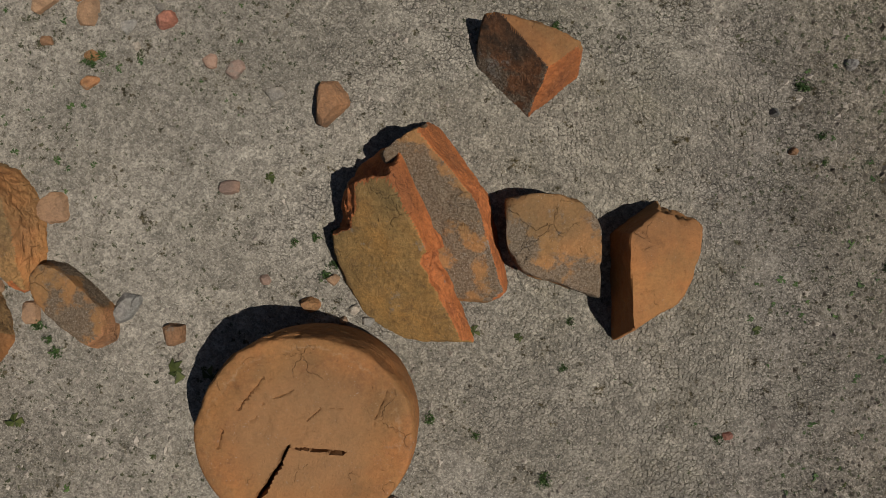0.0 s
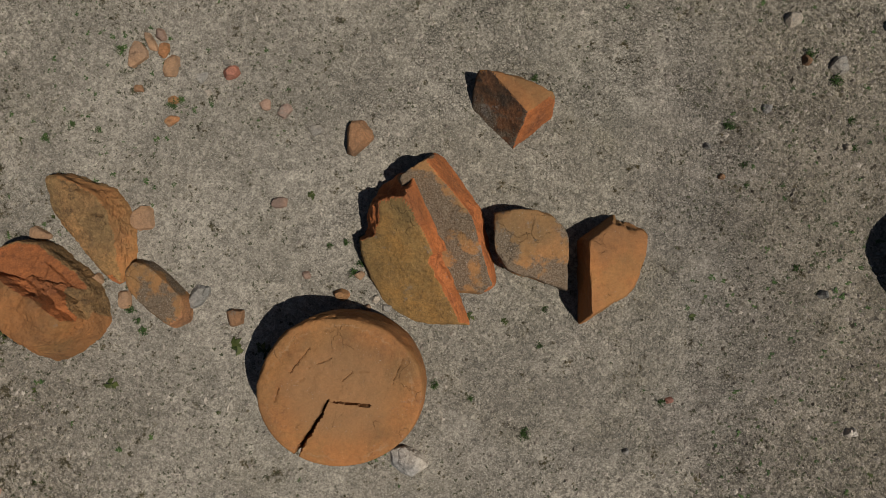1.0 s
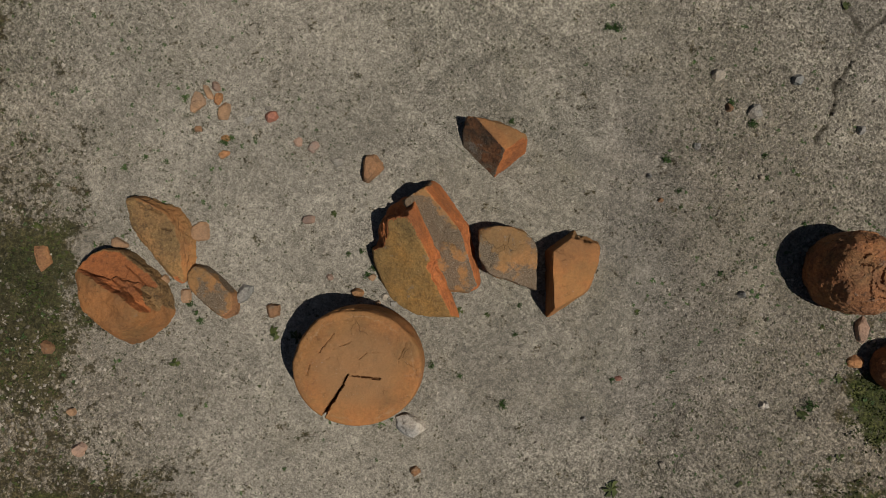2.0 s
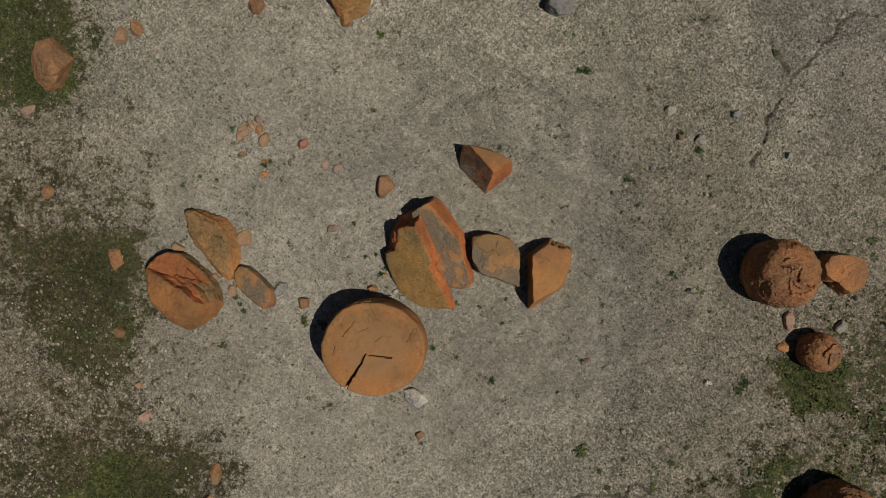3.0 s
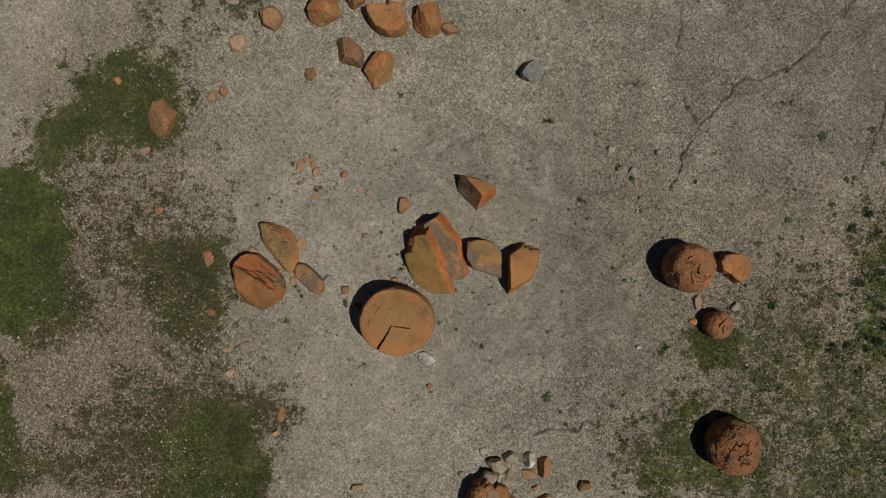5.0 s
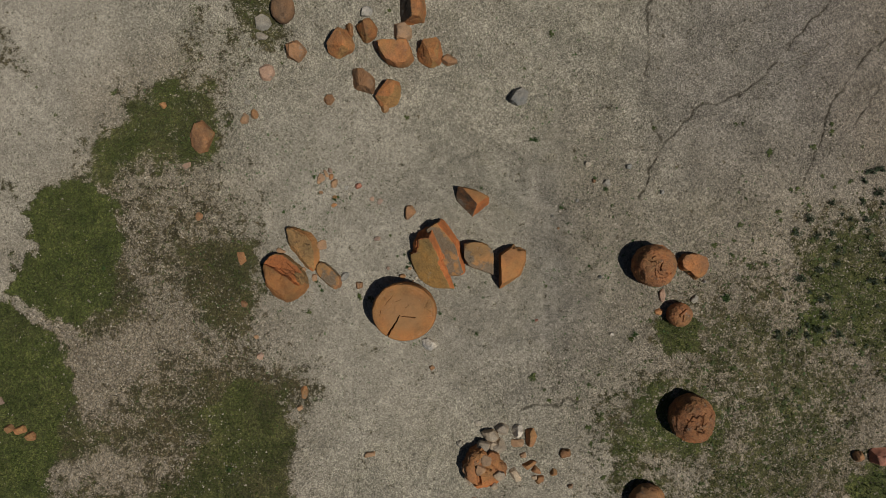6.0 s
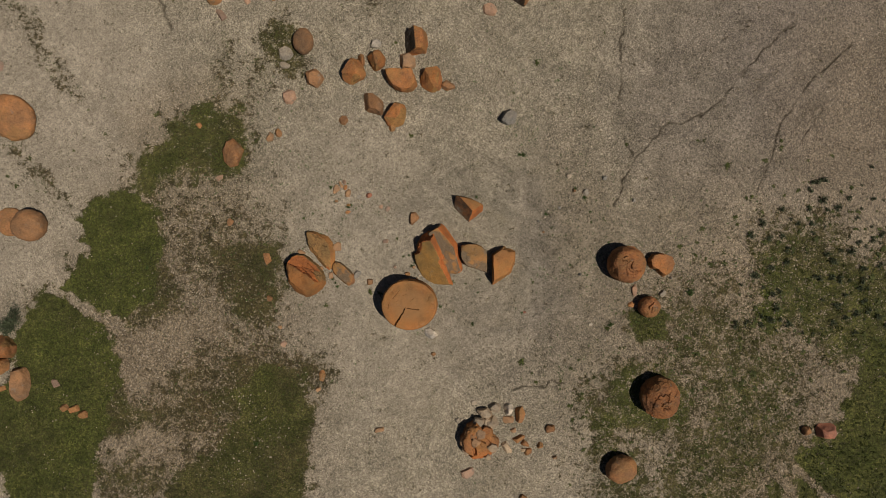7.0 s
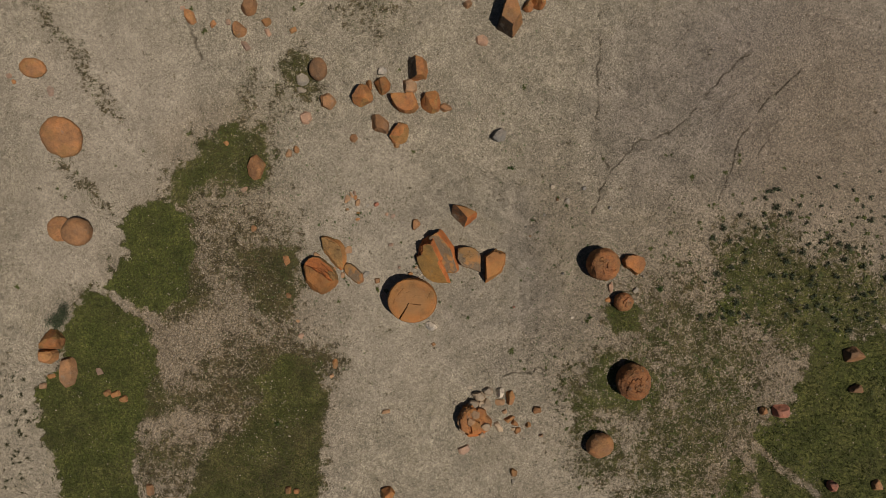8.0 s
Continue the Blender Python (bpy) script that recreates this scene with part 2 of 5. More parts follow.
def soil_material(name, plates=False):
    n = Nodes(name)
    v = n.object_vec(world_space=True)
    big = n.noise(v, 0.35, 5.0, 0.65)
    mid = n.noise(v, 1.8, 6.0, 0.7)
    fine = n.noise(v, 20.0, 6.0, 0.8)
    grain = n.noise(v, 120.0, 3.0, 0.7)
    col = n.mix(n.ramp(big, 0.35, 0.65), (0.250, 0.222, 0.172), (0.218, 0.197, 0.154))
    col = n.mix(n.ramp(mid, 0.44, 0.66, 0.0, 0.9), col, (0.296, 0.266, 0.206))
    col = n.mix(n.ramp(n.noise(v, 0.8, 5.0, 0.7), 0.52, 0.66, 0.0, 0.5), col, (0.210, 0.187, 0.132))
    col = n.mix(n.attr("mauve"), col, (0.186, 0.163, 0.142))
    col = n.mix(n.attr("pale"), col, (0.312, 0.276, 0.222))
    litter = n.attr("litter")
    brown = n.mix(n.ramp(n.noise(v, 9.0, 9.0, 0.82), 0.42, 0.58), (0.070, 0.052, 0.028), (0.262, 0.205, 0.140))
    col = n.mix(n.math("MULTIPLY", litter, 0.85), col, brown)
    grass = n.attr("grass")
    turf = n.mix(n.ramp(n.noise(v, 6.0, 6.0, 0.75), 0.38, 0.62), (0.035, 0.047, 0.009), (0.078, 0.086, 0.022))
    old = n.mix(n.ramp(n.noise(v, 9.0, 6.0, 0.75), 0.38, 0.62), (0.032, 0.027, 0.011), (0.084, 0.066, 0.032))
    turf = n.mix(n.attr("dull"), turf, old)
    turf = n.mix(n.ramp(grass, 0.30, 0.75), old, turf)
    turf = n.mix(1.0, turf, n.mix(n.ramp(n.noise(v, 0.9, 5.0, 0.7), 0.36, 0.64), (0.72, 0.76, 0.72), (1.25, 1.2, 1.25)), "MULTIPLY")
    broken = n.math("ADD", n.math("ADD", n.noise(v, 1.7, 5.0, 0.7), n.noise(v, 5.0, 4.0, 0.7)), n.noise(v, 15.0, 4.0, 0.8))
    spotty = n.ramp(n.math("ADD", grass, n.math("MULTIPLY", n.math("SUBTRACT", broken, 1.5), 2.0)), 0.28, 0.62)
    col = n.mix(spotty, col, turf)
    col = n.mix(1.0, col, n.mix(n.ramp(n.noise(v, 0.6, 9.0, 0.68), 0.36, 0.64), (0.86, 0.86, 0.85), (1.12, 1.12, 1.12)), "MULTIPLY")
    bare = n.math("SUBTRACT", 1.0, n.math("MULTIPLY", spotty, 0.9))
    # crumbs of earth and grit, each with its own tone
    for scale, low, high in ((46.0, 0.68, 1.32), (17.0, 0.80, 1.20), (7.5, 0.87, 1.12)):
        tone = n.nt.nodes.new("ShaderNodeSeparateColor")
        n.link(n.voronoi(v, scale, "F1", "Color", flat=True), tone.inputs[0])
        col = n.mix(1.0, col, n.mix(tone.outputs[0], (low, low, low), (high, high, high)), "MULTIPLY")
    tone = n.nt.nodes.new("ShaderNodeSeparateColor")
    n.link(n.voronoi(v, 24.0, "F1", "Color", flat=True), tone.inputs[0])
    coarse = n.mix(n.ramp(tone.outputs[1], 0.1, 0.9), (0.66, 0.65, 0.64), (1.33, 1.33, 1.32))
    col = n.mix(n.attr("grit"), col, n.mix(1.0, col, coarse, "MULTIPLY"))
    for scale, size, amount, tint in ((6.0, 0.13, 0.45, (0.06, 0.054, 0.03)), (27.0, 0.22, 0.4, (0.085, 0.07, 0.048))):
        specks = n.ramp(n.voronoi(v, scale, flat=True), size * 0.6, size, 1.0, 0.0)
        specks = n.math("MULTIPLY", specks, n.math("MULTIPLY", n.ramp(n.noise(v, scale * 0.09, 5.0, 0.8), 0.45, 0.56), n.attr("weedy")))
        col = n.mix(n.math("MULTIPLY", specks, amount), col, tint)
    clods = n.noise(v, 7.5, 9.0, 0.82)
    mould = n.math("MULTIPLY", n.ramp(clods, 0.53, 0.62), n.math("MULTIPLY", n.attr("weedy"), n.ramp(n.noise(v, 0.9, 5.0, 0.75), 0.40, 0.60, 0.15, 0.75)))
    col = n.mix(mould, col, (0.088, 0.076, 0.048))
    for scale, size, amount in ((9.0, 0.09, 0.6), (22.0, 0.15, 0.6)):
        chips = n.ramp(n.voronoi(v, scale, flat=True), size * 0.6, size, 1.0, 0.0)
        col = n.mix(n.math("MULTIPLY", n.math("MULTIPLY", chips, amount), bare), col, (0.46, 0.42, 0.35))
    col = n.mix(1.0, col, n.mix(n.ramp(grain, 0.3, 0.7), (0.84, 0.84, 0.84), (1.15, 1.15, 1.15)), "MULTIPLY")
    calm = n.mix(1.0, col, n.mix(n.ramp(fine, 0.34, 0.66), (0.90, 0.90, 0.895), (1.09, 1.09, 1.085)), "MULTIPLY")
    lively = n.mix(1.0, col, n.mix(n.ramp(fine, 0.34, 0.66), (0.76, 0.76, 0.75), (1.22, 1.22, 1.21)), "MULTIPLY")
    col = n.mix(n.attr("grit"), calm, lively)
    h = n.math("ADD", n.math("MULTIPLY", fine, 0.8), n.math("ADD", n.math("MULTIPLY", grain, 0.15), n.math("ADD", n.math("MULTIPLY", mid, 1.0), n.math("ADD", n.math("MULTIPLY", n.noise(v, 11.0, 3.0, 0.6), 1.1), n.math("MULTIPLY", n.math("MULTIPLY", clods, n.attr("weedy")), -2.0)))))
    if plates:
        isl = n.nt.nodes.new("ShaderNodeNewGeometry").outputs["Random Per Island"]
        col = n.mix(1.0, col, n.mix(isl, (0.82, 0.82, 0.815), (1.09, 1.08, 1.065)), "MULTIPLY")
    else:
        warp = n.nt.nodes.new("ShaderNodeVectorMath")
        warp.operation = "MULTIPLY_ADD"
        off = n.nt.nodes.new("ShaderNodeTexNoise")
        off.inputs["Scale"].default_value = 5.0
        off.inputs["Detail"].default_value = 4.0
        n.link(v, off.inputs["Vector"])
        n.link(off.outputs["Color"], warp.inputs[0])
        warp.inputs[1].default_value = (0.12, 0.12, 0.12)
        n.link(v, warp.inputs[2])
        where = n.math("MULTIPLY", n.attr("cracked"), n.ramp(n.noise(v, 1.1, 6.0, 0.75), 0.40, 0.60, 0.0, 1.0))
        for scale, width, amount in ((17.0, 0.085, 0.9), (5.5, 0.03, 0.8)):
            edge = n.voronoi(warp.outputs[0], scale, "DISTANCE_TO_EDGE", flat=True)
            crack = n.math("MULTIPLY", n.ramp(edge, 0.0, width, amount, 0.0), where)
            col = n.mix(n.math("MULTIPLY", crack, 0.5), col, (0.075, 0.065, 0.05))
            h = n.math("SUBTRACT", h, n.math("MULTIPLY", crack, 1.2))
        # shade inside the rills painted in, as the carved slopes stay sunlit
        col = n.mix(n.attr("rill"), col, (0.075, 0.064, 0.046))
    return n.finish(col, 0.95, h, 0.03, 1.0)


SOIL = soil_material("dry_clay_soil")
MUD = soil_material("cracked_mud", True)


def leaf_material(name, a, b):
    n = Nodes(name)
    v = n.object_vec(world_space=True)
    isl = n.nt.nodes.new("ShaderNodeNewGeometry").outputs["Random Per Island"]
    col = n.mix(isl, a, b)
    col = n.mix(n.ramp(n.noise(v, 3.0), 0.4, 0.65, 0.0, 0.6), col, tuple(x * 0.7 for x in a))
    return n.finish(col, 0.7)


GRASS = leaf_material("short_green_grass", (0.028, 0.041, 0.008), (0.076, 0.086, 0.020))
DRY = leaf_material("dry_olive_weeds", (0.030, 0.038, 0.015), (0.105, 0.098, 0.052))
SAGE = leaf_material("sage_leaves", (0.045, 0.062, 0.032), (0.085, 0.105, 0.06))
WEED = leaf_material("green_weed_leaves", (0.03, 0.065, 0.016), (0.075, 0.12, 0.03))
TWIG = leaf_material("brown_twigs", (0.10, 0.07, 0.045), (0.16, 0.11, 0.075))
CLOD = leaf_material("clay_clods", (0.105, 0.088, 0.062), (0.235, 0.205, 0.158))
GRAVEL = leaf_material("gravel", (0.17, 0.145, 0.115), (0.46, 0.40, 0.32))


# ---- helpers for meshes ----
def mesh_from(name, verts, faces, mats, face_mat=None, smooth_angle=None):
    """A mesh from arrays of points and of triangles or quads."""
    me = bpy.data.meshes.new(name)
    verts = np.asarray(verts, np.float32)
    faces = np.asarray(faces, np.int32)
    k = faces.shape[1]
    me.vertices.add(len(verts))
    me.vertices.foreach_set("co", verts.ravel())
    me.loops.add(faces.size)
    me.loops.foreach_set("vertex_index", faces.ravel())
    me.polygons.add(len(faces))
    me.polygons.foreach_set("loop_start", np.arange(0, faces.size, k, dtype=np.int32))
    if face_mat is not None:
        me.polygons.foreach_set("material_index", np.asarray(face_mat, np.int32))
    me.polygons.foreach_set("use_smooth", np.full(len(faces), smooth_angle is not None))
    me.update(calc_edges=True)
    for m in mats:
        me.materials.append(m)
    if smooth_angle is not None:
        me.set_sharp_from_angle(angle=radians(smooth_angle))
    return me


# ---- ground ----
def segment_distance(x, y, a, b):
    ax, ay, bx, by = *a, *b
    t = np.clip(((x - ax) * (bx - ax) + (y - ay) * (by - ay)) / ((bx - ax) ** 2 + (by - ay) ** 2), 0, 1)
    return np.hypot(x - ax - t * (bx - ax), y - ay - t * (by - ay))


RILLS = [
    ((8.6, 13.2), (8.55, 9.8), (8.5, 7.7), (8.4, 6.2), (8.75, 5.2), (9.2, 4.5)),
    ((16.7, 11.0), (15.3, 9.7), (14.4, 8.9), (13.8, 8.0), (12.8, 7.0), (11.6, 6.4), (10.4, 6.1), (9.8, 5.3), (9.2, 4.5), (8.5, 3.6), (8.3, 2.4)),
    ((19.4, 10.1), (17.2, 8.0), (16.4, 6.8), (15.9, 5.8), (15.5, 4.4), (14.9, 2.9)),
    ((18.1, 7.0), (16.9, 5.4)),
    ((2.9, -7.1), (3.3, -6.45), (3.7, -6.15), (4.5, -6.2), (4.9, -6.15), (5.1, -5.9), (5.9, -6.05)),
    ((-13.6, 12.6), (-13.1, 11.7), (-12.8, 10.6)),
]


def rill(x, y):
    wx = x + 0.14 * flat_noise(x, y, 1.3, 5) + 0.09 * flat_noise(x, y, 4.0, 6)
    wy = y + 0.14 * flat_noise(x, y, 1.3, 7) + 0.09 * flat_noise(x, y, 4.0, 8)
    d = np.full_like(x, 9.0)
    for line in RILLS:
        thin = 0.0 if line[0][0] > 0 else 0.03
        for a, b in zip(line, line[1:]):
            d = np.minimum(d, np.clip(segment_distance(wx, wy, a, b) - thin, 0, 9))
    gap = smooth(-0.9, 0.0, flat_noise(x, y, 0.8, 44))
    return (1 - smooth(0.012, 0.058, d)) * gap


def height(x, y):
    """The ground's height at arrays of x and y."""
    x, y = np.asarray(x, float), np.asarray(y, float)
    far = smooth(30, 120, np.hypot(x, y))
    z = 0.05 * flat_noise(x, y, 0.22, 11) + 0.018 * flat_noise(x, y, 1.1, 12) + 0.006 * flat_noise(x, y, 5.0, 13)
    z += far * 1.5 * flat_noise(x, y, 0.012, 14)
    return z - 0.09 * rill(x, y)


def ground_at(x, y):
    return float(height(np.array([x]), np.array([y]))[0])


WARPS = {}


def warped(x, y):
    """The points pushed about by noise, kept for the next call."""
    key = (len(x), float(x[0]), float(y[0]), float(x[len(x) // 3]), float(y[len(x) // 3]))
    if key not in WARPS:
        WARPS[key] = (x + 0.8 * flat_noise(x, y, 0.5, 21) + 0.35 * flat_noise(x, y, 2.0, 22), y + 0.8 * flat_noise(x, y, 0.5, 23) + 0.35 * flat_noise(x, y, 2.0, 24))
    return WARPS[key]


def blobs(x, y, spots):
    wx, wy = warped(x, y)
    out = np.zeros_like(x)
    for cx, cy, rx, ry, turn, strength in spots:
        c, s = math.cos(radians(turn)), math.sin(radians(turn))
        u = ((wx - cx) * c + (wy - cy) * s) / rx
        v = (-(wx - cx) * s + (wy - cy) * c) / ry
        out = np.maximum(out, strength * (1 - smooth(0.40, 1.55, np.hypot(u, v))))
    return out


# patches of turf, each bounded by a ragged loop: strength, width of the edge, how brown, corners
PATCHES = [
    (1.38, 0.28, 0.0, [(-16.5, 0.3), (-16.7, 1.6), (-15.4, 2.7), (-14.5, 2.8), (-13.6, 2.2), (-13.2, 0.5), (-13.6, -0.9), (-14.0, -2.0), (-14.9, -2.7), (-15.6, -2.7), (-17.6, -1.6), (-17.2, -0.9)]),
    (0.74, 0.7, 0.65, [(-13.7, -0.4), (-12.7, -0.6), (-12.4, -2.0), (-13.4, -3.1), (-14.8, -3.1), (-14.4, -1.6)]),
    (1.38, 0.35, 0.1, [(-18.5, -2.0), (-19.2, -2.7), (-19.7, -4.2), (-19.4, -5.8), (-21.0, -6.9), (-21.1, -8.1), (-20.8, -10.1), (-20.0, -11.7), (-19.6, -13.6), (-16.2, -13.6),
                      (-16.6, -10.9), (-16.4, -9.1), (-16.0, -8.0), (-15.6, -6.6), (-15.5, -5.4), (-15.7, -4.0), (-16.6, -3.1), (-18.0, -2.3)]),
    (0.82, 0.55, 0.7, [(-16.4, -6.6), (-15.4, -6.2), (-14.6, -7.1), (-13.3, -7.6), (-15.0, -8.5), (-16.5, -9.3), (-17.0, -8.0)]),
    (1.15, 0.6, 0.45, [(-8.4, -5.2), (-7.0, -5.5), (-6.3, -6.5), (-6.6, -9.3), (-6.7, -13.6), (-13.3, -13.6), (-12.9, -11.2), (-10.9, -9.6), (-9.5, -7.9), (-9.2, -6.4)]),
    (0.80, 0.9, 0.95, [(-14.4, -7.2), (-12.0, -7.2), (-10.5, -6.0), (-9.5, -4.6), (-8.0, -4.8), (-5.4, -5.3), (-9.3, -8.0), (-10.8, -9.8), (-11.5, -9.6), (-10.2, -7.4), (-13.2, -8.2)]),
    (0.62, 0.6, 0.6, [(-16.4, -9.9), (-14.5, -9.6), (-12.9, -10.4), (-13.1, -11.6), (-14.8, -11.3), (-16.3, -11.0)]),
    (0.92, 0.7, 0.75, [(-10.3, 0.0), (-9.2, 0.8), (-8.0, 0.3), (-7.8, -2.2), (-8.2, -3.2), (-9.6, -2.7), (-10.3, -2.0)]),
    (0.52, 1.0, 0.95, [(-12.8, 0.6), (-11.4, 1.2), (-9.6, 0.6), (-10.2, -1.6), (-12.0, -1.4)]),
    (0.90, 0.5, 0.35, [(-14.0, 4.4), (-12.6, 5.9), (-11.3, 6.7), (-9.6, 7.0), (-9.3, 5.0), (-9.5, 4.1), (-10.6, 3.7), (-12.1, 4.0), (-13.2, 3.7), (-13.8, 2.7), (-14.7, 3.1)]),
    (0.74, 0.5, 0.65, [(-8.4, 10.4), (-7.2, 10.6), (-6.7, 9.6), (-6.7, 8.6), (-7.8, 8.7), (-8.3, 9.4)]),
    (0.42, 0.9, 0.75, [(-5.1, 14.3), (-1.9, 14.3), (-1.9, 13.2), (-3.6, 12.5), (-4.8, 12.9)]),
    (0.40, 0.9, 0.65, [(-9.3, 8.2), (-8.3, 8.8), (-8.4, 7.6), (-9.4, 6.9)]),
    (0.50, 1.6, 1.0, [(-13.4, 2.6), (-10.0, 2.4), (-8.0, 0.6), (-7.4, -4.4), (-9.2, -4.4), (-11.2, -2.0), (-13.2, -1.0)]),
    (0.66, 1.2, 1.0, [(-13.0, -6.4), (-10.6, -4.6), (-8.4, -4.2), (-7.6, -6.0), (-10.4, -9.4), (-12.6, -8.6)]),
    (0.50, 1.2, 0.9, [(-16.8, -9.4), (-12.6, -10.0), (-12.4, -13.6), (-16.8, -13.6)]),
    (1.38, 0.5, 0.1, [(20.5, -4.3), (22.6, -4.6), (26.8, -4.0), (29.8, -7.4), (28.3, -15.2), (18.0, -15.2), (17.2, -11.3), (17.4, -9.6), (18.9, -8.5), (19.6, -6.7), (20.1, -5.0)]),
    (0.76, 1.3, 0.35, [(15.6, 0.6), (17.0, 1.2), (19.4, 0.1), (23.9, -1.4), (25.8, -3.6), (20.5, -4.9), (18.6, -5.0), (17.0, -3.2), (15.4, -1.6)]),
    (0.88, 0.4, 0.1, [(15.0, -2.6), (15.5, -1.8), (16.0, -2.6), (15.5, -3.5)]),
    (0.86, 0.5, 0.2, [(15.8, -10.8), (16.6, -11.6), (16.4, -14.0), (14.9, -14.0), (15.2, -11.6)]),
    (0.98, 0.3, 0.15, [(9.0, -2.8), (9.8, -3.3), (10.5, -2.8), (10.5, -3.6), (9.8, -3.8), (9.1, -3.5)]),
    (0.72, 0.9, 0.2, [(9.4, -5.2), (10.4, -4.9), (11.6, -6.2), (12.0, -7.8), (10.8, -8.4), (9.4, -8.0), (8.0, -8.6), (7.2, -7.6), (7.6, -6.2)]),
    (0.64, 1.0, 0.2, [(7.4, -9.0), (9.0, -8.8), (9.8, -10.2), (9.0, -11.6), (7.6, -11.2)]),
    (0.58, 1.6, 0.35, [(10.6, -2.4), (13.4, -1.6), (17.4, -5.0), (17.0, -8.6), (14.6, -13.0), (10.2, -13.0), (10.0, -9.6), (12.2, -7.0)]),
]
SEAMS = [((-18.6, -1.7), (-17.6, -2.0), (-16.6, -2.75), (-15.4, -3.3)), ((-15.9, -8.9), (-14.2, -8.6), (-12.4, -8.7)), ((16.9, -9.9), (18.4, -11.4), (20.2, -12.8))]


def inside(x, y, loop):
    """Distance from a loop's edge, positive inside."""
    d = np.full_like(x, 1e9)
    odd = np.zeros(len(x), bool)
    for (ax, ay), (bx, by) in zip(loop, loop[1:] + loop[:1]):
        d = np.minimum(d, segment_distance(x, y, (ax, ay), (bx, by)))
        odd ^= ((ay > y) != (by > y)) & (x < (bx - ax) * (y - ay) / (by - ay + 1e-9) + ax)
    return np.where(odd, d, -d)


STREAKS = [
    ((-21.8, 13.8), (-20.7, 12.0), (-19.6, 10.8), (-19.3, 9.6), (-18.2, 8.4), (-17.3, 7.3)),
    ((-20.3, 5.5), (-19.0, 4.1), (-17.9, 2.6)),
    ((-9.9, 10.2), (-10.2, 8.7), (-10.5, 6.8)),
    ((-4.8, 13.5), (-3.7, 12.8), (-3.0, 12.0)),
]


COVER = {}


def cover(x, y):
    """How thick the turf stands and how brown it is."""
    key = (len(x), float(x[0]), float(y[0]), float(x[len(x) // 3]), float(y[len(x) // 3]))
    if key in COVER:
        return COVER[key]
    out, brown = np.zeros_like(x), np.zeros_like(x)
    ragged = 0.30 * flat_noise(x, y, 0.9, 31, 2) + 0.26 * flat_noise(x, y, 3.0, 32, 3)
    for strength, edge, old, loop in PATCHES:
        xs, ys = [p[0] for p in loop], [p[1] for p in loop]
        at = np.flatnonzero((x > min(xs) - 3) & (x < max(xs) + 3) & (y > min(ys) - 3) & (y < max(ys) + 3))
        if len(at):
            here = strength * smooth(-1.7 * edge - 0.1, edge, inside(x[at], y[at], loop) + 0.08 + ragged[at] * (0.8 + 1.2 * edge))
            wins = here > out[at]
            out[at] = np.where(wins, here, out[at])
            brown[at] = np.where(wins, old, brown[at])
    wx, wy = warped(x, y)
    for line in STREAKS:
        for a, b in zip(line, line[1:]):
            streak = 0.42 * (1 - smooth(0.1, 0.8, segment_distance(x * 0.5 + wx * 0.5, y * 0.5 + wy * 0.5, a, b)))
            brown = np.where(streak > out, 0.7, brown)
            out = np.maximum(out, streak)
    for line in SEAMS:
        for a, b in zip(line, line[1:]):
            out *= 0.25 + 0.75 * smooth(0.05, 0.42, segment_distance(x * 0.7 + wx * 0.3, y * 0.7 + wy * 0.3, a, b))
    COVER[key] = (out, brown)
    return COVER[key]


def turf(x, y):
    return cover(x, y)[0]


def dull(x, y):
    """Where the turf is old and brown."""
    return np.clip(cover(x, y)[1] + 0.22 * flat_noise(x, y, 0.7, 33), 0, 1)


def weedy(x, y):
    """How thick the small dark weeds stand: bare round the great rocks."""
    bare = 1 - smooth(1.2, 4.2, np.hypot((x - 1.0) / 1.15, y + 1.0))
    return np.clip(0.55 - bare * 0.55 + 0.45 * flat_noise(x, y, 0.35, 63) + 0.25 * litter(x, y) + 0.3 * blobs(x, y, [(7.5, 0.5, 3.0, 7.0, 0, 1.3), (-9.0, 2.0, 5.0, 6.0, 0, 1.0)]), 0.03, 1)


def litter(x, y):
    return blobs(x, y, [(-12.5, -6.0, 6.0, 6.5, 0, 0.85), (-11.8, 0.8, 4.2, 4.4, 0, 0.7), (15.0, -5.0, 8.0, 8.0, 0, 0.75), (16.0, -10.5, 4.5, 4.0, 0, 0.85),
                        (-12.0, 6.0, 3.0, 2.5, 30, 0.5), (21.0, 4.0, 5.0, 9.0, 0, 0.6), (6.8, 1.0, 1.8, 4.5, 15, 0.35), (-7.5, -6.0, 1.5, 3.0, 0, 0.4)])


def mauve(x, y):
    return blobs(x, y, [(4.5, 0.8, 1.3, 3.0, 15, 0.42), (5.4, -2.6, 1.7, 3.0, 12, 0.45), (13.5, 7.5, 5.0, 6.0, 0, 0.7), (19.0, 9.0, 8.0, 8.0, 0, 1.0), (25.5, 7.0, 4.0, 9.0, 0, 1.0),
                        (16.0, -6.0, 9.0, 9.0, 0, 0.55), (3.0, -4.0, 4.0, 3.0, 0, 0.25), (-12.5, -6.5, 7.0, 8.0, 0, 0.55), (8.0, 4.0, 3.5, 4.0, 0, 0.15)])


def axis(lo, hi, step, fine, reach):
    """Grid lines: an even core with finer stretches, then growing steps to the horizon."""
    core = np.arange(lo, hi + step / 2, step)
    for a, b in fine:
        core = np.concatenate([core[core < a], np.arange(a, b, step / 2), core[core >= b]])
    tail, d = [], step
    while not tail or tail[-1] < reach:
        d *= 1.35
        tail.append((tail[-1] if tail else 0) + d)
    tail = np.array(tail)
    return np.concatenate([(lo - tail)[::-1], core, core[-1] + tail])


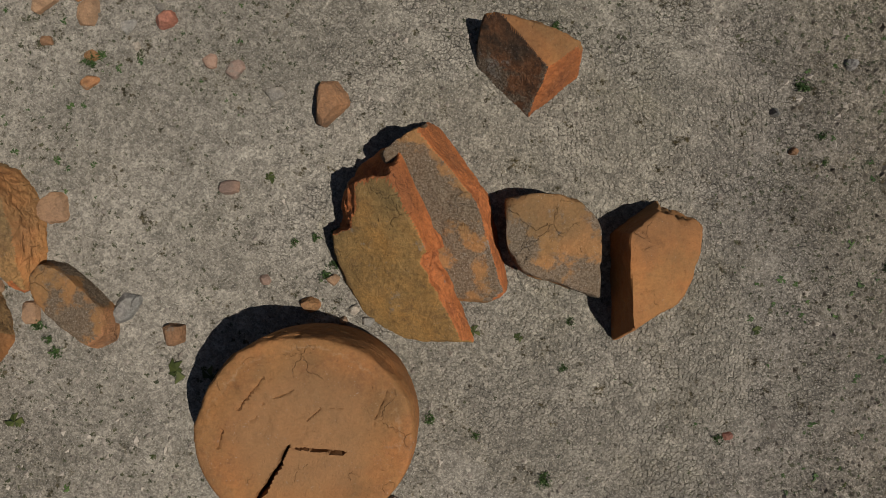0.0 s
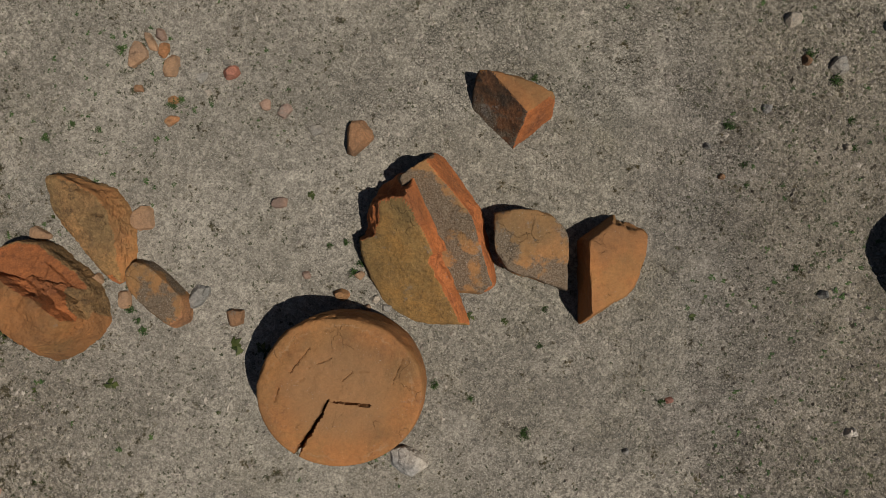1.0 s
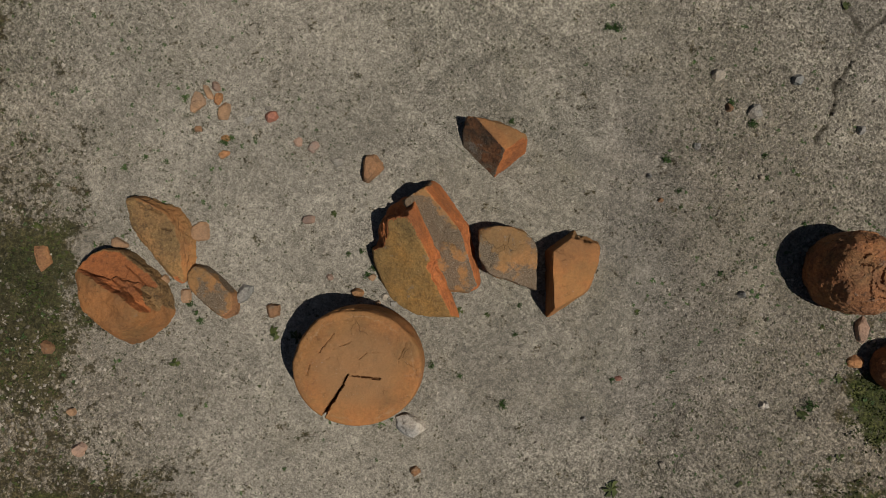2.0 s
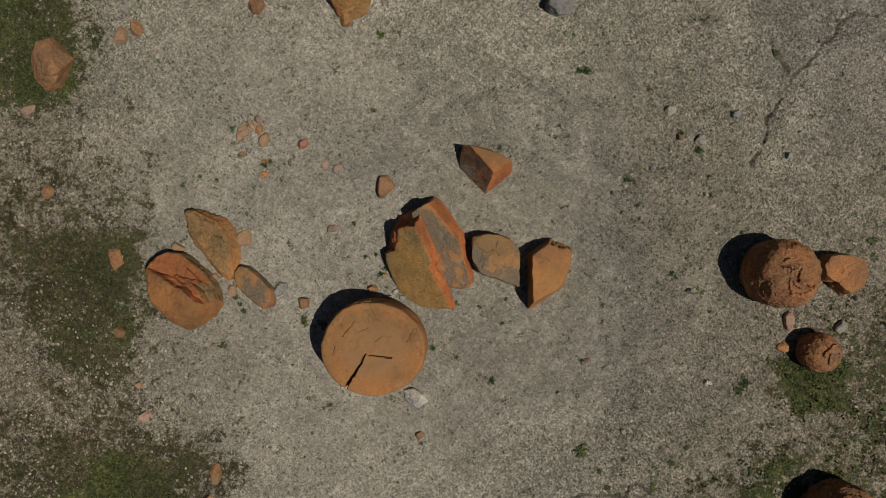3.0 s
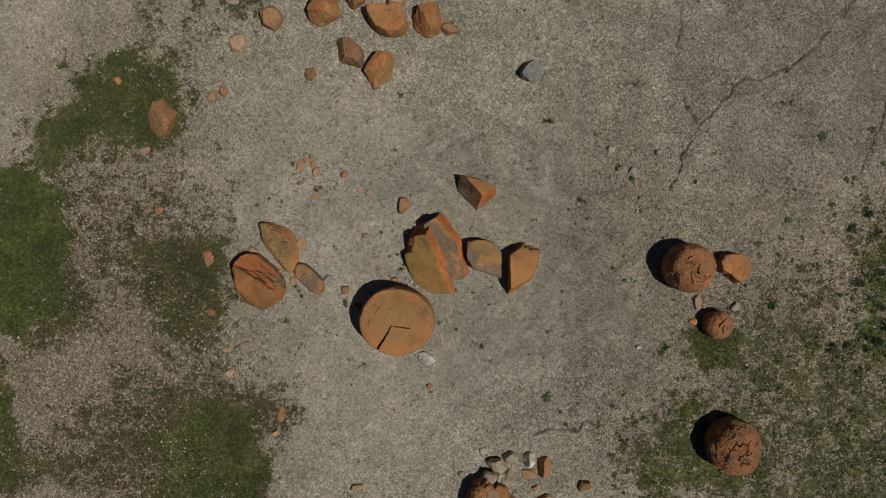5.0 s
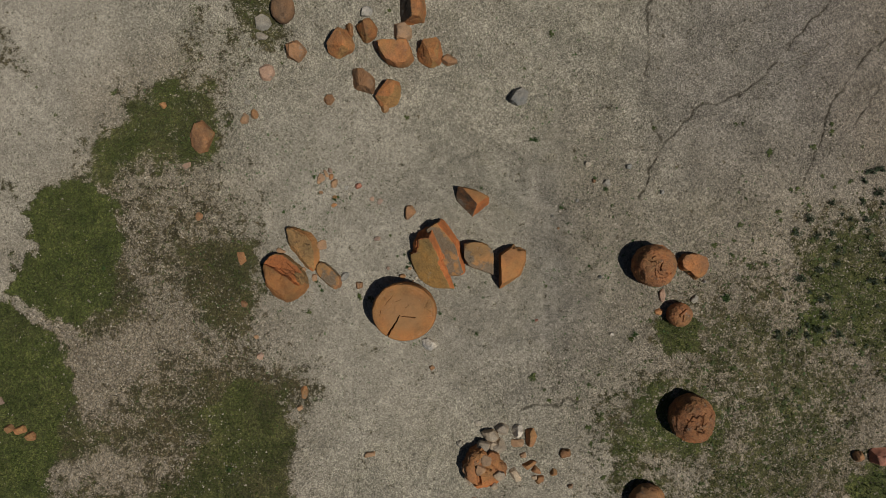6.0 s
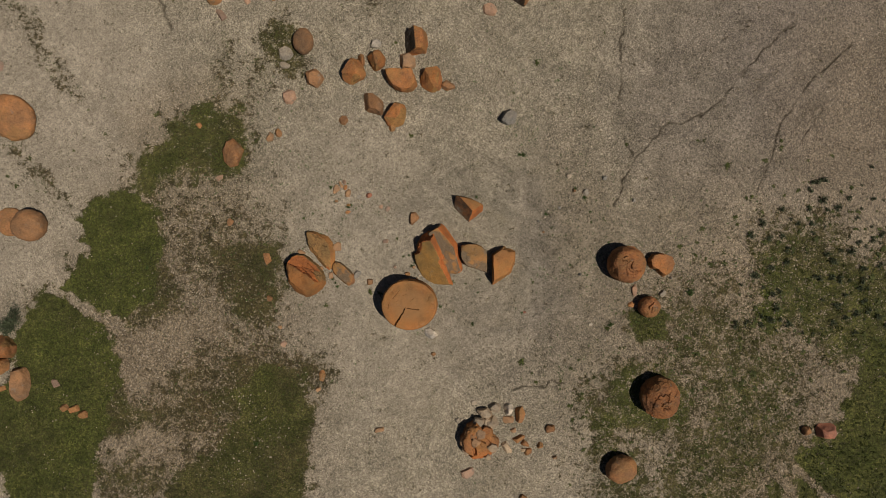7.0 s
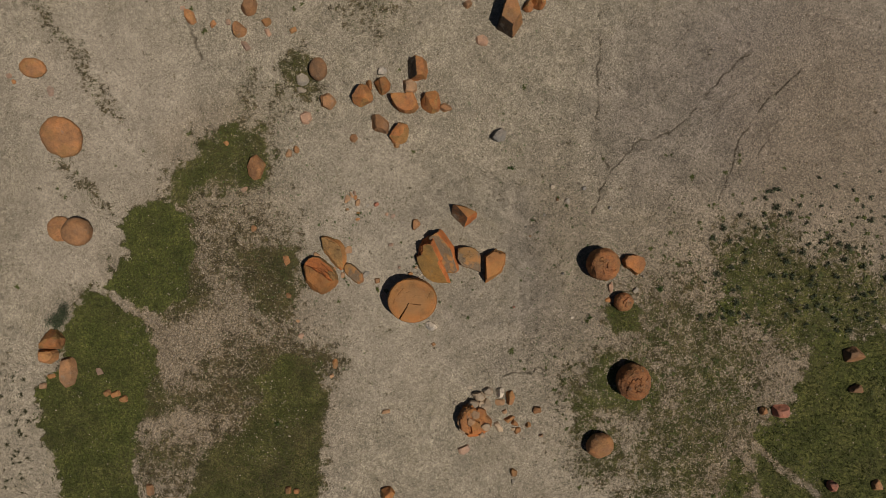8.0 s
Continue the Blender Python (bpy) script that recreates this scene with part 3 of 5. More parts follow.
gx, gy = axis(-25.0, 25.0, 0.08, [(2.92, 6.04), (7.96, 19.4)], 1500.0), axis(-15.0, 15.0, 0.08, [(-6.76, -5.72), (2.44, 12.44)], 1500.0)
GX, GY = (a.ravel() for a in np.meshgrid(gx, gy))
GZ = height(GX, GY)
cols, rows_n = len(gx), len(gy)
idx = (np.arange(rows_n - 1)[:, None] * cols + np.arange(cols - 1)[None, :]).ravel()
ground_mesh = mesh_from("ground", np.stack([GX, GY, GZ], 1), np.stack([idx, idx + 1, idx + cols + 1, idx + cols], 1), [SOIL], smooth_angle=180)


def float_layer(me, name, values):
    me.attributes.new(name, "FLOAT", "POINT").data.foreach_set("value", np.asarray(values, np.float32))


float_layer(ground_mesh, "grass", turf(GX, GY))
float_layer(ground_mesh, "dull", dull(GX, GY))
PALE_CLAY = blobs(GX, GY, [(-18.0, 8.0, 5.0, 6.0, 20, 0.8), (-20.5, 2.0, 2.8, 4.0, 0, 0.7), (-4.5, 4.0, 3.5, 2.5, 20, 0.45), (-3.5, 0.0, 4.5, 4.5, 0, 0.45), (-3.0, -5.5, 3.0, 2.5, 0, 0.4)])
float_layer(ground_mesh, "grit", (1 - PALE_CLAY) * smooth(4.5, 10.0, np.hypot(GX, GY * 1.5) + 1.5 * flat_noise(GX, GY, 0.4, 95)))
float_layer(ground_mesh, "weedy", weedy(GX, GY))
float_layer(ground_mesh, "litter", litter(GX, GY))
float_layer(ground_mesh, "mauve", mauve(GX, GY))
# mask for the painted rill shade
float_layer(ground_mesh, "rill", 0.92 * rill(GX, GY))
float_layer(ground_mesh, "cracked", np.clip(blobs(GX, GY, [(2.6, 0.6, 4.2, 4.0, 0, 1.0), (5.0, -3.5, 4.0, 3.5, 0, 0.45), (12.0, 8.0, 7.0, 6.0, 0, 0.5)]) + 0.12, 0, 1) * (1 - 0.8 * litter(GX, GY)))
float_layer(ground_mesh, "pale", PALE_CLAY)
ground = tagged(new("ground", ground_mesh), "dry pale grey-brown cracked clay with green grass patches", "ground", kind="structure")


# ---- rocks ----
def ico(sub):
    bm = bmesh.new()
    bmesh.ops.create_icosphere(bm, subdivisions=sub, radius=1.0)
    v = np.array([x.co[:] for x in bm.verts])
    f = np.array([[x.index for x in q.verts] for q in bm.faces])
    bm.free()
    return v, f


ICO = {k: ico(k) for k in (3, 4, 5, 6, 7)}
made = [0]


def rock_mesh(name, h, cuts, mats, sub=4, top=(0, 0), radii=None, mid=0.42, wear=24, rough=0.03, flake=0.02, cracks=(), power=2.0, seed=None, layers=0.0, bites=(), chip=0.03, lumps=3.1, facets=0, nip=0.10, ledge=None, wander=1.0, sharp=36):
    """A broken concretion: a spheroid cut by planes. cuts: rows of azimuth, distance, lean from upright and material slot.
    top: azimuth and degrees by which the top leans. bites: a slot and two planes, beyond both of which the rock is broken out. cracks: rows of x, y, x, y, width, depth."""
    made[0] += 1
    seed = made[0] * 7 if seed is None else seed
    u, faces = ICO[sub]
    zc = mid * h
    reach = max([c[1] for c in cuts]) if cuts else radii[0]
    mean = sum(c[1] for c in cuts) / len(cuts) if cuts else radii[0]
    rad = radii or (reach * 1.25, reach * 1.25, (h - zc) * 1.25)
    d = u * np.array([min(rad[0], mean * 1.2), min(rad[1], mean * 1.2), max(zc, h - zc)])
    d /= np.linalg.norm(d, axis=1)[:, None]
    flat = np.hypot(d[:, 0] / rad[0], d[:, 1] / rad[1])
    lims = [1.0 / ((flat ** power + np.abs(d[:, 2] / rad[2]) ** power) ** (1 / power))]
    slots = [0]
    lean = radians(top[1])
    ta = radians(top[0])
    nrm = np.array([math.sin(lean) * math.cos(ta), math.sin(lean) * math.sin(ta), math.cos(lean)])
    lims.append((h - zc) * math.cos(lean) / np.clip(d @ nrm, 1e-4, None))
    slots.append(0)
    lims.append((zc + 0.05 + 0.05 * h) / np.clip(-d[:, 2], 1e-4, None))
    slots.append(0)
    for a, dist, *rest in cuts:
        el = radians(rest[0] if rest else 6.0)
        a = radians(a)
        nrm = np.array([math.cos(el) * math.cos(a), math.cos(el) * math.sin(a), math.sin(el)])
        wavy = 1 + chip * fbm(d * 3.5 + len(lims) * 3.7 + seed, seed + len(lims), 4)
        lims.append(wavy * dist * math.cos(el) / np.clip(d @ nrm, 1e-4, None))
        slots.append(rest[1] if len(rest) > 1 else 0)
    for slot, *pair in bites:
        both = []
        for a, dist, tip in pair:
            el, a = radians(tip), radians(a)
            nrm = np.array([math.cos(el) * math.cos(a), math.cos(el) * math.sin(a), math.sin(el)])
            torn = 1 + 0.10 * fbm(d * 4.0 + tip + seed, seed + int(a * 10) % 7, 4)
            both.append(np.where(d @ nrm > 1e-3, torn * dist * math.cos(el) / np.clip(d @ nrm, 1e-3, None), 1e4))
        lims.append(np.maximum(*both))
        slots.append(slot)
    lims = np.array(lims)
    near = np.array(slots)[lims.argmin(0)]
    r = (np.clip(lims, 1e-3, 1e4) ** -wear).sum(0) ** (-1.0 / wear)
    r = r * (1 + 0.8 / wear)
    # corners and edges knocked off along random planes
    dice = random.Random(seed * 31 + 7)
    for k in range(facets):
        a, z = dice.uniform(0, 2 * math.pi), dice.uniform(-0.15, 0.95)
        nrm = np.array([math.cos(a) * math.sqrt(1 - z * z), math.sin(a) * math.sqrt(1 - z * z), z])
        along = d @ nrm
        far_out = (r * along).max()
        cut = far_out * (1 - nip * dice.uniform(0.25, 1.3)) / np.clip(along, 1e-4, None)
        near = np.where(cut < r, 1 if len(mats) > 1 and dice.random() < 0.2 else 0, near) if len(cuts) else near
        r = np.minimum(r, cut)
    size = max(mean, h)
    p = d * r[:, None]
    # worn relief at three scales, with stepped flakes
    amp = np.ones(len(p))
    if ledge:
        lx, ly, at, drop = ledge
        lower = smooth(at - 0.012, at + 0.012, p[:, 0] * lx + p[:, 1] * ly + 0.03 * vnoise(p * 2.5, seed + 4) + 0.012 * vnoise(p * 11, seed + 6)) * (d[:, 2] > 0)
        amp = (1 - 0.85 * lower) * (1 + 1.3 * (d[:, 2] > 0.3) * smooth(0.35, 0.95, 0.75 * p[:, 1] - 0.66 * p[:, 0]))
    r = r + amp * size * rough * fbm(p / size * 2.2 + seed, seed, 5)
    steps = fbm(p / size * lumps + seed * 3, seed + 3, 3)
    r = r + amp * size * flake * np.round(steps * 2.2) / 2.2
    r = r + amp * size * rough * 0.45 * fbm(p / size * 7.0 + seed, seed + 8, 3)
    r = r + amp * size * rough * 0.22 * vnoise(p / size * 22 + seed, seed + 9)
    p = d * r[:, None]
    if ledge:
        p[:, 2] -= drop * lower
    if layers:
        p[:, :2] *= 1 + layers * np.round(vnoise(np.stack([p[:, 2] * 0, p[:, 2] * 0, p[:, 2] / size * 9], 1), seed + 5) * 2)[:, None] / 2
    for x0, y0, x1, y1, wid, dep in cracks:
        run = math.hypot(x1 - x0, y1 - y0)
        tx, ty = (x1 - x0) / run, (y1 - y0) / run
        t = ((p[:, 0] - x0) * tx + (p[:, 1] - y0) * ty) / run
        bend = wander * 0.016 * run * vnoise(np.stack([t * 4, t * 0, t * 0 + seed], 1), seed + 1) + wander * 0.008 * run * vnoise(np.stack([t * 13, t * 0, t * 0 + seed], 1), seed + 2)
        s = -(p[:, 0] - x0) * ty + (p[:, 1] - y0) * tx - bend
        w_here = wid * np.clip(0.25 + 0.75 * t, 0.25, 1.0)
        ends = smooth(-0.04, 0.06, t) * (1 - smooth(0.96, 1.04, t))
        pull = 4.0 * w_here
        near_line = (np.abs(s) < pull) & (ends > 0) & (d[:, 2] > 0)
        moved = np.where(near_line, np.sign(s) * s * s / pull, s)
        p[:, 0] += -ty * (moved - s)
        p[:, 1] += tx * (moved - s)
        sunk = np.where(d[:, 2] > 0, ends * (1 - smooth(0.45, 1.0, np.abs(moved) / w_here)), 0)
        p[:, 2] -= dep * sunk
        if dep > 0.2:
            near = np.where(sunk > 0.6, 1, near)
    p[:, 2] += zc
    votes = near[faces]
    fm = np.where(votes[:, 1] == votes[:, 2], votes[:, 1], votes[:, 0])
    return mesh_from(name, p, faces, mats, fm, sharp)


LABELS = {}


def describe(mat, words, cat="stone"):
    LABELS[mat.name] = (words, cat)


describe(TAN, "flat tan sandstone slab lying on dry clay")
describe(PINK, "small pinkish sandstone piece half sunk in clay")
describe(ORANGE, "broken bright orange ironstone fragment on the ground")
describe(BROWN, "brown weathered ironstone lying on dry ground")
describe(RED, "reddish sandstone lump lying on dry clay")
describe(PALE, "pale sandstone fragment half buried in clay")
describe(CREAM, "cream sandstone slab fallen beside a crumbled boulder")
describe(WHITE, "white limestone lump on dry clay")
describe(GREY, "grey rough stone on dry cracked clay")
describe(ROCK, "angular orange ironstone rock with broken faces", "rock")


def place(name, me, x, y, label, cat, group="", sink=0.02):
    ob = new(name, me)
    ob.location = (x, y, ground_at(x, y) - sink)
    return tagged(ob, label, cat, group)


def stone(name, x, y, h, cuts, mat, sub):
    """A stray stone with upright broken sides."""
    h = max(h * 1.3, 0.075) if h < 0.14 else h
    flat = h < 0.12
    size = sum(c[1] for c in cuts) / len(cuts)
    tilt = (made[0] * 47 % 360, 6 + made[0] * 5 % 17) if not flat else (made[0] * 47 % 360, 2)
    me = rock_mesh(name, h, [(a, d, 2 + (made[0] * 13 + k * 29) % 34 * (0.5 if flat else 1.0), 1 if k % 3 == 1 else 0) for k, (a, d) in enumerate(cuts)],
                   [mat, SPLIT if mat is ROCK else mat], max(sub, 5) if size > 0.25 else sub, tilt, wear=80, rough=0.022, flake=0.026, facets=9, nip=0.15, sharp=20)
    words, cat = LABELS[mat.name]
    return place(name, me, x, y, words, cat, "scattered stones")


# the great round boulder with a flat broken top
big = rock_mesh("boulder", 1.17, [], [BANDED, FRESH], 7, (100, 1.0), (1.275, 1.145, 1.08), 0.5, 52, 0.009, 0.010,
                cracks=[(-0.17, -0.13, -0.70, -1.02, 0.038, 0.34), (-0.12, -0.14, 0.45, -0.20, 0.016, 0.10), (-0.50, 0.36, -0.12, 0.52, 0.010, 0.02),
                        (0.02, 0.16, 0.20, 0.32, 0.010, 0.02), (0.20, 0.32, 0.48, 0.31, 0.010, 0.015), (-0.66, 0.12, -0.52, 0.24, 0.012, 0.015), (-0.98, -0.14, -0.92, 0.08, 0.02, 0.03),
                        (0.78, 0.1, 0.95, 0.52, 0.02, 0.02), (-0.75, 0.3, -0.45, 0.68, 0.02, 0.03)], power=3.2, seed=3, ledge=(-0.05, -1.0, 0.115, 0.012))
place("boulder", big, -1.43, -2.25, "great round orange ironstone boulder with flat cracked top", "boulder")

# the split boulder: two leaning slices
me = rock_mesh("boulder_slice", 0.67, [(-170, 0.78, 6), (-153, 0.75, 6), (-121, 0.91, 6), (-91, 1.13, 6), (17, 0.60, 25, 1), (79, 1.28, 5, 1), (119, 1.22, 3, 1), (153, 0.97, 3)],
               [SMOOTH, FRESH], 7, (233, 35), (1.9, 1.9, 1.3), 0.42, 44, 0.013, 0.012, seed=11, lumps=4.5,
               bites=[(1, (118, 0.62, 10), (-172, 0.60, 22)), (1, (84, 0.90, 0), (168, 0.64, 26)), (1, (112, 1.10, 12), (150, 0.86, 30)), (1, (17, 0.47, 26), (-72, 0.10, 0))])
place("boulder_slice", me, -0.38, -0.20, "thick leaning slice of split ironstone boulder, smooth brown face", "boulder", "split boulder")
me = rock_mesh("boulder_slice", 0.60, [(-146, 0.72, 6), (-94, 1.12, 6), (-52, 1.20, 6, 1), (11, 0.44, 20, 1), (36, 0.43, 20, 1), (64, 0.84, 8, 1), (123, 1.10, 6), (-165, 0.7, 8)],
               [LICHEN, FRESH], 7, (243, 24), (1.8, 1.8, 1.2), 0.42, 44, 0.024, 0.028, seed=23, lumps=4.5)
place("boulder_slice", me, 0.31, 0.34, "leaning slice of split boulder with grey lichened face", "boulder", "split boulder")

# flat block and upright half beside it
me = rock_mesh("rock_block", 0.52, [(-150, 0.60, -2), (-109, 0.52, 2), (0, 0.50, 3), (36, 0.50, 4), (70, 0.54, 4), (94, 0.60, 2), (-177, 0.62, -12)], [LICHEN, FRESH], 6, (280, 4), (0.95, 0.95, 0.5), 0.45, 34, 0.02, 0.02, seed=31, lumps=4.5)
place("rock_block", me, 1.66, -0.05, "flat-topped orange ironstone block mottled with grey lichen", "rock")
me = rock_mesh("boulder_half", 0.62, [(-56, 0.62, 14), (-20, 0.52, 16), (2, 0.60, 10), (45, 0.80, 6), (125, 0.50, 2, 1), (-179, 0.45, 2, 1)], [TOP, TOP], 6, (12, 17), (1.3, 1.3, 0.8), 0.45, 24, 0.014, 0.012, seed=43, lumps=4.0, bites=[(0, (75, 0.58, 10), (20, 0.3, 20))])
place("boulder_half", me, 2.88, -0.26, "upright half of split ironstone boulder with orange face", "boulder")
me = rock_mesh("rock_wedge", 0.62, [(-136, 0.21, 39, 1), (-100, 0.66, 6, 1), (-52, 0.37, 27, 2), (-12, 0.62, 12, 2), (62, 0.51, 6), (80, 0.52, 4), (172, 0.64, 3, 1)], [TOP, WEDGE_SIDE, FRESH], 6, (30, 7), (1.0, 1.0, 0.8), 0.40, 50, 0.018, 0.02, seed=57, lumps=4.5, facets=3, nip=0.05)
place("rock_wedge", me, 1.28, 2.17, "wedge-shaped ironstone rock with one dark lichened face", "rock")

# the broken western boulder
me = rock_mesh("boulder_half", 0.42, [(-142, 0.40, 26), (-127, 0.57, 24), (-33, 0.86, 14, 2), (-4, 0.59, 18, 2), (12, 0.52, 20, 2), (32, 0.50, 20, 2), (60, 0.56, 18, 2), (73, 0.62, 14, 2), (109, 0.90, 8, 2), (-170, 0.57, 10)], [SPLIT, FRESH, TOP], 6, (222, 13), (1.1, 1.1, 0.6), 0.42, 40, 0.025, 0.045, seed=61, lumps=6.0, facets=6, nip=0.06,
               cracks=[(-0.45, 0.62, 0.1, 0.42, 0.02, 0.06), (0.05, 0.12, 0.32, 0.08, 0.02, 0.05)])
place("boulder_half", me, -5.61, 0.34, "low half of a broken orange boulder, rounded outer side", "boulder", "broken boulder")
me = rock_mesh("boulder", 0.88, [(-138, 0.70, 22), (-121, 0.70, 22), (-78, 0.80, 26), (-54, 0.79, 26), (-29, 0.82, 22, 0), (18, 0.78, 8, 2), (50, 0.74, 6, 2), (88, 0.98, 6, 2), (120, 1.12, 5, 2), (156, 0.95, 8), (-171, 0.76, 16)], [TOP, FRESH, SPLIT], 7, (245, 9), (1.15, 1.15, 0.62), 0.40, 30, 0.024, 0.03, seed=73, lumps=5.0,
               bites=[(1, (54, 0.27, 10), (50, 1.0, 68)), (1, (75, 0.42, 4), (40, 0.80, 72)), (2, (40, 0.50, 16), (20, 0.85, 60))], cracks=[(-0.1, 0.45, 0.35, 0.05, 0.03, 0.08), (0.3, 0.3, 0.62, 0.05, 0.03, 0.10), (0.1, 0.7, 0.5, 0.3, 0.02, 0.05)])
place("boulder", me, -6.36, -1.00, "broken orange ironstone dome with deep red broken side", "boulder", "broken boulder")
me = rock_mesh("rock_slab", 0.27, [(-135, 0.30, 16), (-125, 0.33, 16), (-60, 0.60, 20, 1), (3, 0.47, 16, 1), (45, 0.30, 8), (49, 0.30, 8), (79, 0.46, 8), (143, 0.62, 6), (-172, 0.45, 10)], [LICHEN, ORANGE], 5, (220, 6), (0.8, 0.8, 0.32), 0.42, 22, 0.02, 0.02, seed=81)
place("rock_slab", me, -4.59, -0.84, "oval grey lichened ironstone slab with orange end", "rock", "broken boulder")

# round boulders of the eastern grass
def crown_cracks(r, seed, count):
    """Short broken cracks about a boulder's crown."""
    dice = random.Random(seed)
    out = []
    for k in range(count):
        a, away, run = dice.uniform(0, 6.28), r * dice.uniform(0.12, 0.62), r * dice.uniform(0.25, 0.5)
        way = a + dice.choice((1.57, 1.57, 0.7, 0.1)) + dice.uniform(-0.4, 0.4)
        x, y = away * math.cos(a), away * math.sin(a)
        out.append((x, y, x + run * math.cos(way), y + run * math.sin(way), 0.022, r * dice.uniform(0.03, 0.07)))
    return out


def ball(name, x, y, r, h, mat, label, seed, cracks=(), sub=5, mid=0.42, stretch=1.0, turn=0.0, power=2.15, rough=0.025, flake=0.03, lay=0.0, lumps=3.1):
    me = rock_mesh(name, h, [], [mat, FRESH], sub, (40, 3), (r, r * stretch, h * (1 - mid) * 1.06), mid, 20, rough, flake, cracks, power, seed, lay, lumps=lumps, facets=int(flake > 0.02) * 14, nip=0.035, wander=9.0)
    ob = place(name, me, x, y, label, "boulder", "round boulders")
    ob.rotation_euler = (0, 0, radians(turn))
    return ob


ball("boulder", 8.60, -0.38, 0.81, 1.38, CRUST, "round orange-brown ironstone boulder with pitted flaking crown", 91, [(0.10, 0.16, -0.02, -0.16, 0.04, 0.12)] + crown_cracks(0.8, 4, 9), 7, power=2.6, flake=0.022, rough=0.02, lumps=6.0)
me = rock_mesh("boulder_half", 0.5, [(-126, 0.38, 10), (-66, 0.57, 12), (-25, 0.52, 10), (14, 0.53, 6), (64, 0.48, 4), (94, 0.47, 4), (143, 0.56, 4), (-164, 0.50, 6)], [ROCK, SPLIT], 6, (200, 3), (0.85, 0.85, 0.5), 0.42, 40, 0.03, 0.03, seed=97, lumps=5.0, bites=[(1, (-100, 0.27, 0), (-165, 0.26, 0))])
place("boulder_half", me, 10.35, -0.37, "low broken brown boulder piece with speckled top", "boulder", "round boulders")
ball("boulder", 9.74, -2.38, 0.47, 0.74, CRUST, "small round ironstone boulder with a split crown", 101, [(0.14, 0.30, -0.18, 0.02, 0.03, 0.08), (0.02, 0.05, -0.03, -0.22, 0.025, 0.06)] + crown_cracks(0.46, 8, 5), 6, power=2.5, flake=0.025, rough=0.022, lumps=5.0)
ball("boulder", 10.18, -6.55, 0.84, 1.25, CRUST, "round ironstone boulder with layered cracked top in grass", 107,
     [(0.34, 0.30, -0.42, 0.06, 0.028, 0.09), (-0.36, 0.02, -0.50, -0.35, 0.025, 0.07), (0.22, 0.0, -0.16, -0.26, 0.028, 0.08), (0.3, -0.3, -0.1, -0.42, 0.02, 0.05)] + crown_cracks(0.8, 15, 8), 7, power=2.5, stretch=1.08, lay=0.03, flake=0.028, rough=0.022, lumps=5.0)
ball("boulder", 8.46, -9.95, 0.70, 0.85, ORANGE, "smooth oval orange boulder standing in thin grass", 113, (), 5, stretch=0.86, turn=25)
ball("boulder", -6.46, 10.04, 0.46, 0.5, BROWN, "flat-topped oval brown boulder in a green patch", 127, (), 5, stretch=1.28, power=2.8)
ball("boulder", -21.7, 10.14, 0.68, 0.45, ORANGE, "low oval orange boulder on pale clay", 131, (), 5, stretch=0.75, turn=-10)
ball("boulder", -20.1, 6.43, 1.14, 0.6, ORANGE, "wide low oval ironstone boulder on pale clay", 137, (), 5, stretch=0.84, turn=-40, power=2.5)
ball("boulder", -20.3, 1.55, 0.66, 0.22, ORANGE, "low flat orange ironstone disc on pale clay", 139, (), 5, power=3.0)
ball("boulder", -19.2, 1.39, 0.72, 0.95, BROWN, "round brown ironstone boulder leaning over a disc", 149, (), 5)

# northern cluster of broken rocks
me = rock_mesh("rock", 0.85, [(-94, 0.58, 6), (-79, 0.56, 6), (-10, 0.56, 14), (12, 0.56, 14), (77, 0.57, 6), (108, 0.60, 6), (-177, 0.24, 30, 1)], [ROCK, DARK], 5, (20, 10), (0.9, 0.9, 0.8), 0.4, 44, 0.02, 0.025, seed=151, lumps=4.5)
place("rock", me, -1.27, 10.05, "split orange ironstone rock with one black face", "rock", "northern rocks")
me = rock_mesh("rock", 0.6, [(-141, 0.54, 4), (-112, 0.52, 4), (-79, 0.57, 8), (-47, 0.65, 10), (20, 0.59, 8), (92, 0.45, 6), (-168, 0.64, 3)], [ROCK, FRESH], 5, (-60, 5), (0.95, 0.95, 0.6), 0.42, 44, 0.02, 0.025, seed=157, lumps=4.5, facets=5, nip=0.06, bites=[(0, (35, 0.22, 0), (140, 0.20, 0))])
place("rock", me, -1.85, 8.27, "crescent slab of orange ironstone boulder on its side", "rock", "northern rocks")
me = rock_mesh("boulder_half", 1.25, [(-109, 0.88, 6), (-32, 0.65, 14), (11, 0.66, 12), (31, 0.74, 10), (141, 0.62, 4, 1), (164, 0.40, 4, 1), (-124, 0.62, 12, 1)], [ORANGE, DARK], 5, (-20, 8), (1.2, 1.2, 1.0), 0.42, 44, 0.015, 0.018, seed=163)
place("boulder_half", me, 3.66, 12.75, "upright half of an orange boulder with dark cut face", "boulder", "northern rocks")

# the crumbled southern boulder
me = rock_mesh("boulder", 0.72, [(-135, 0.80, 8), (-79, 0.78, 20), (-54, 0.80, 24), (6, 0.80, 20), (45, 0.62, 10), (111, 0.85, 4), (154, 0.79, 3), (-164, 0.78, 3)], [ROCK, FRESH], 6, (-30, 14), (1.0, 1.0, 0.75), 0.42, 26, 0.03, 0.06, seed=167, lumps=5.5, facets=8, nip=0.07,
               cracks=[(-0.42, 0.45, -0.2, -0.55, 0.10, 0.20), (-0.25, 0.25, 0.25, 0.02, 0.05, 0.12), (0.2, 0.3, 0.5, 0.0, 0.03, 0.06)])
place("boulder", me, 1.83, -8.67, "crumbling orange boulder breaking into pale flakes", "boulder", "crumbled boulder")

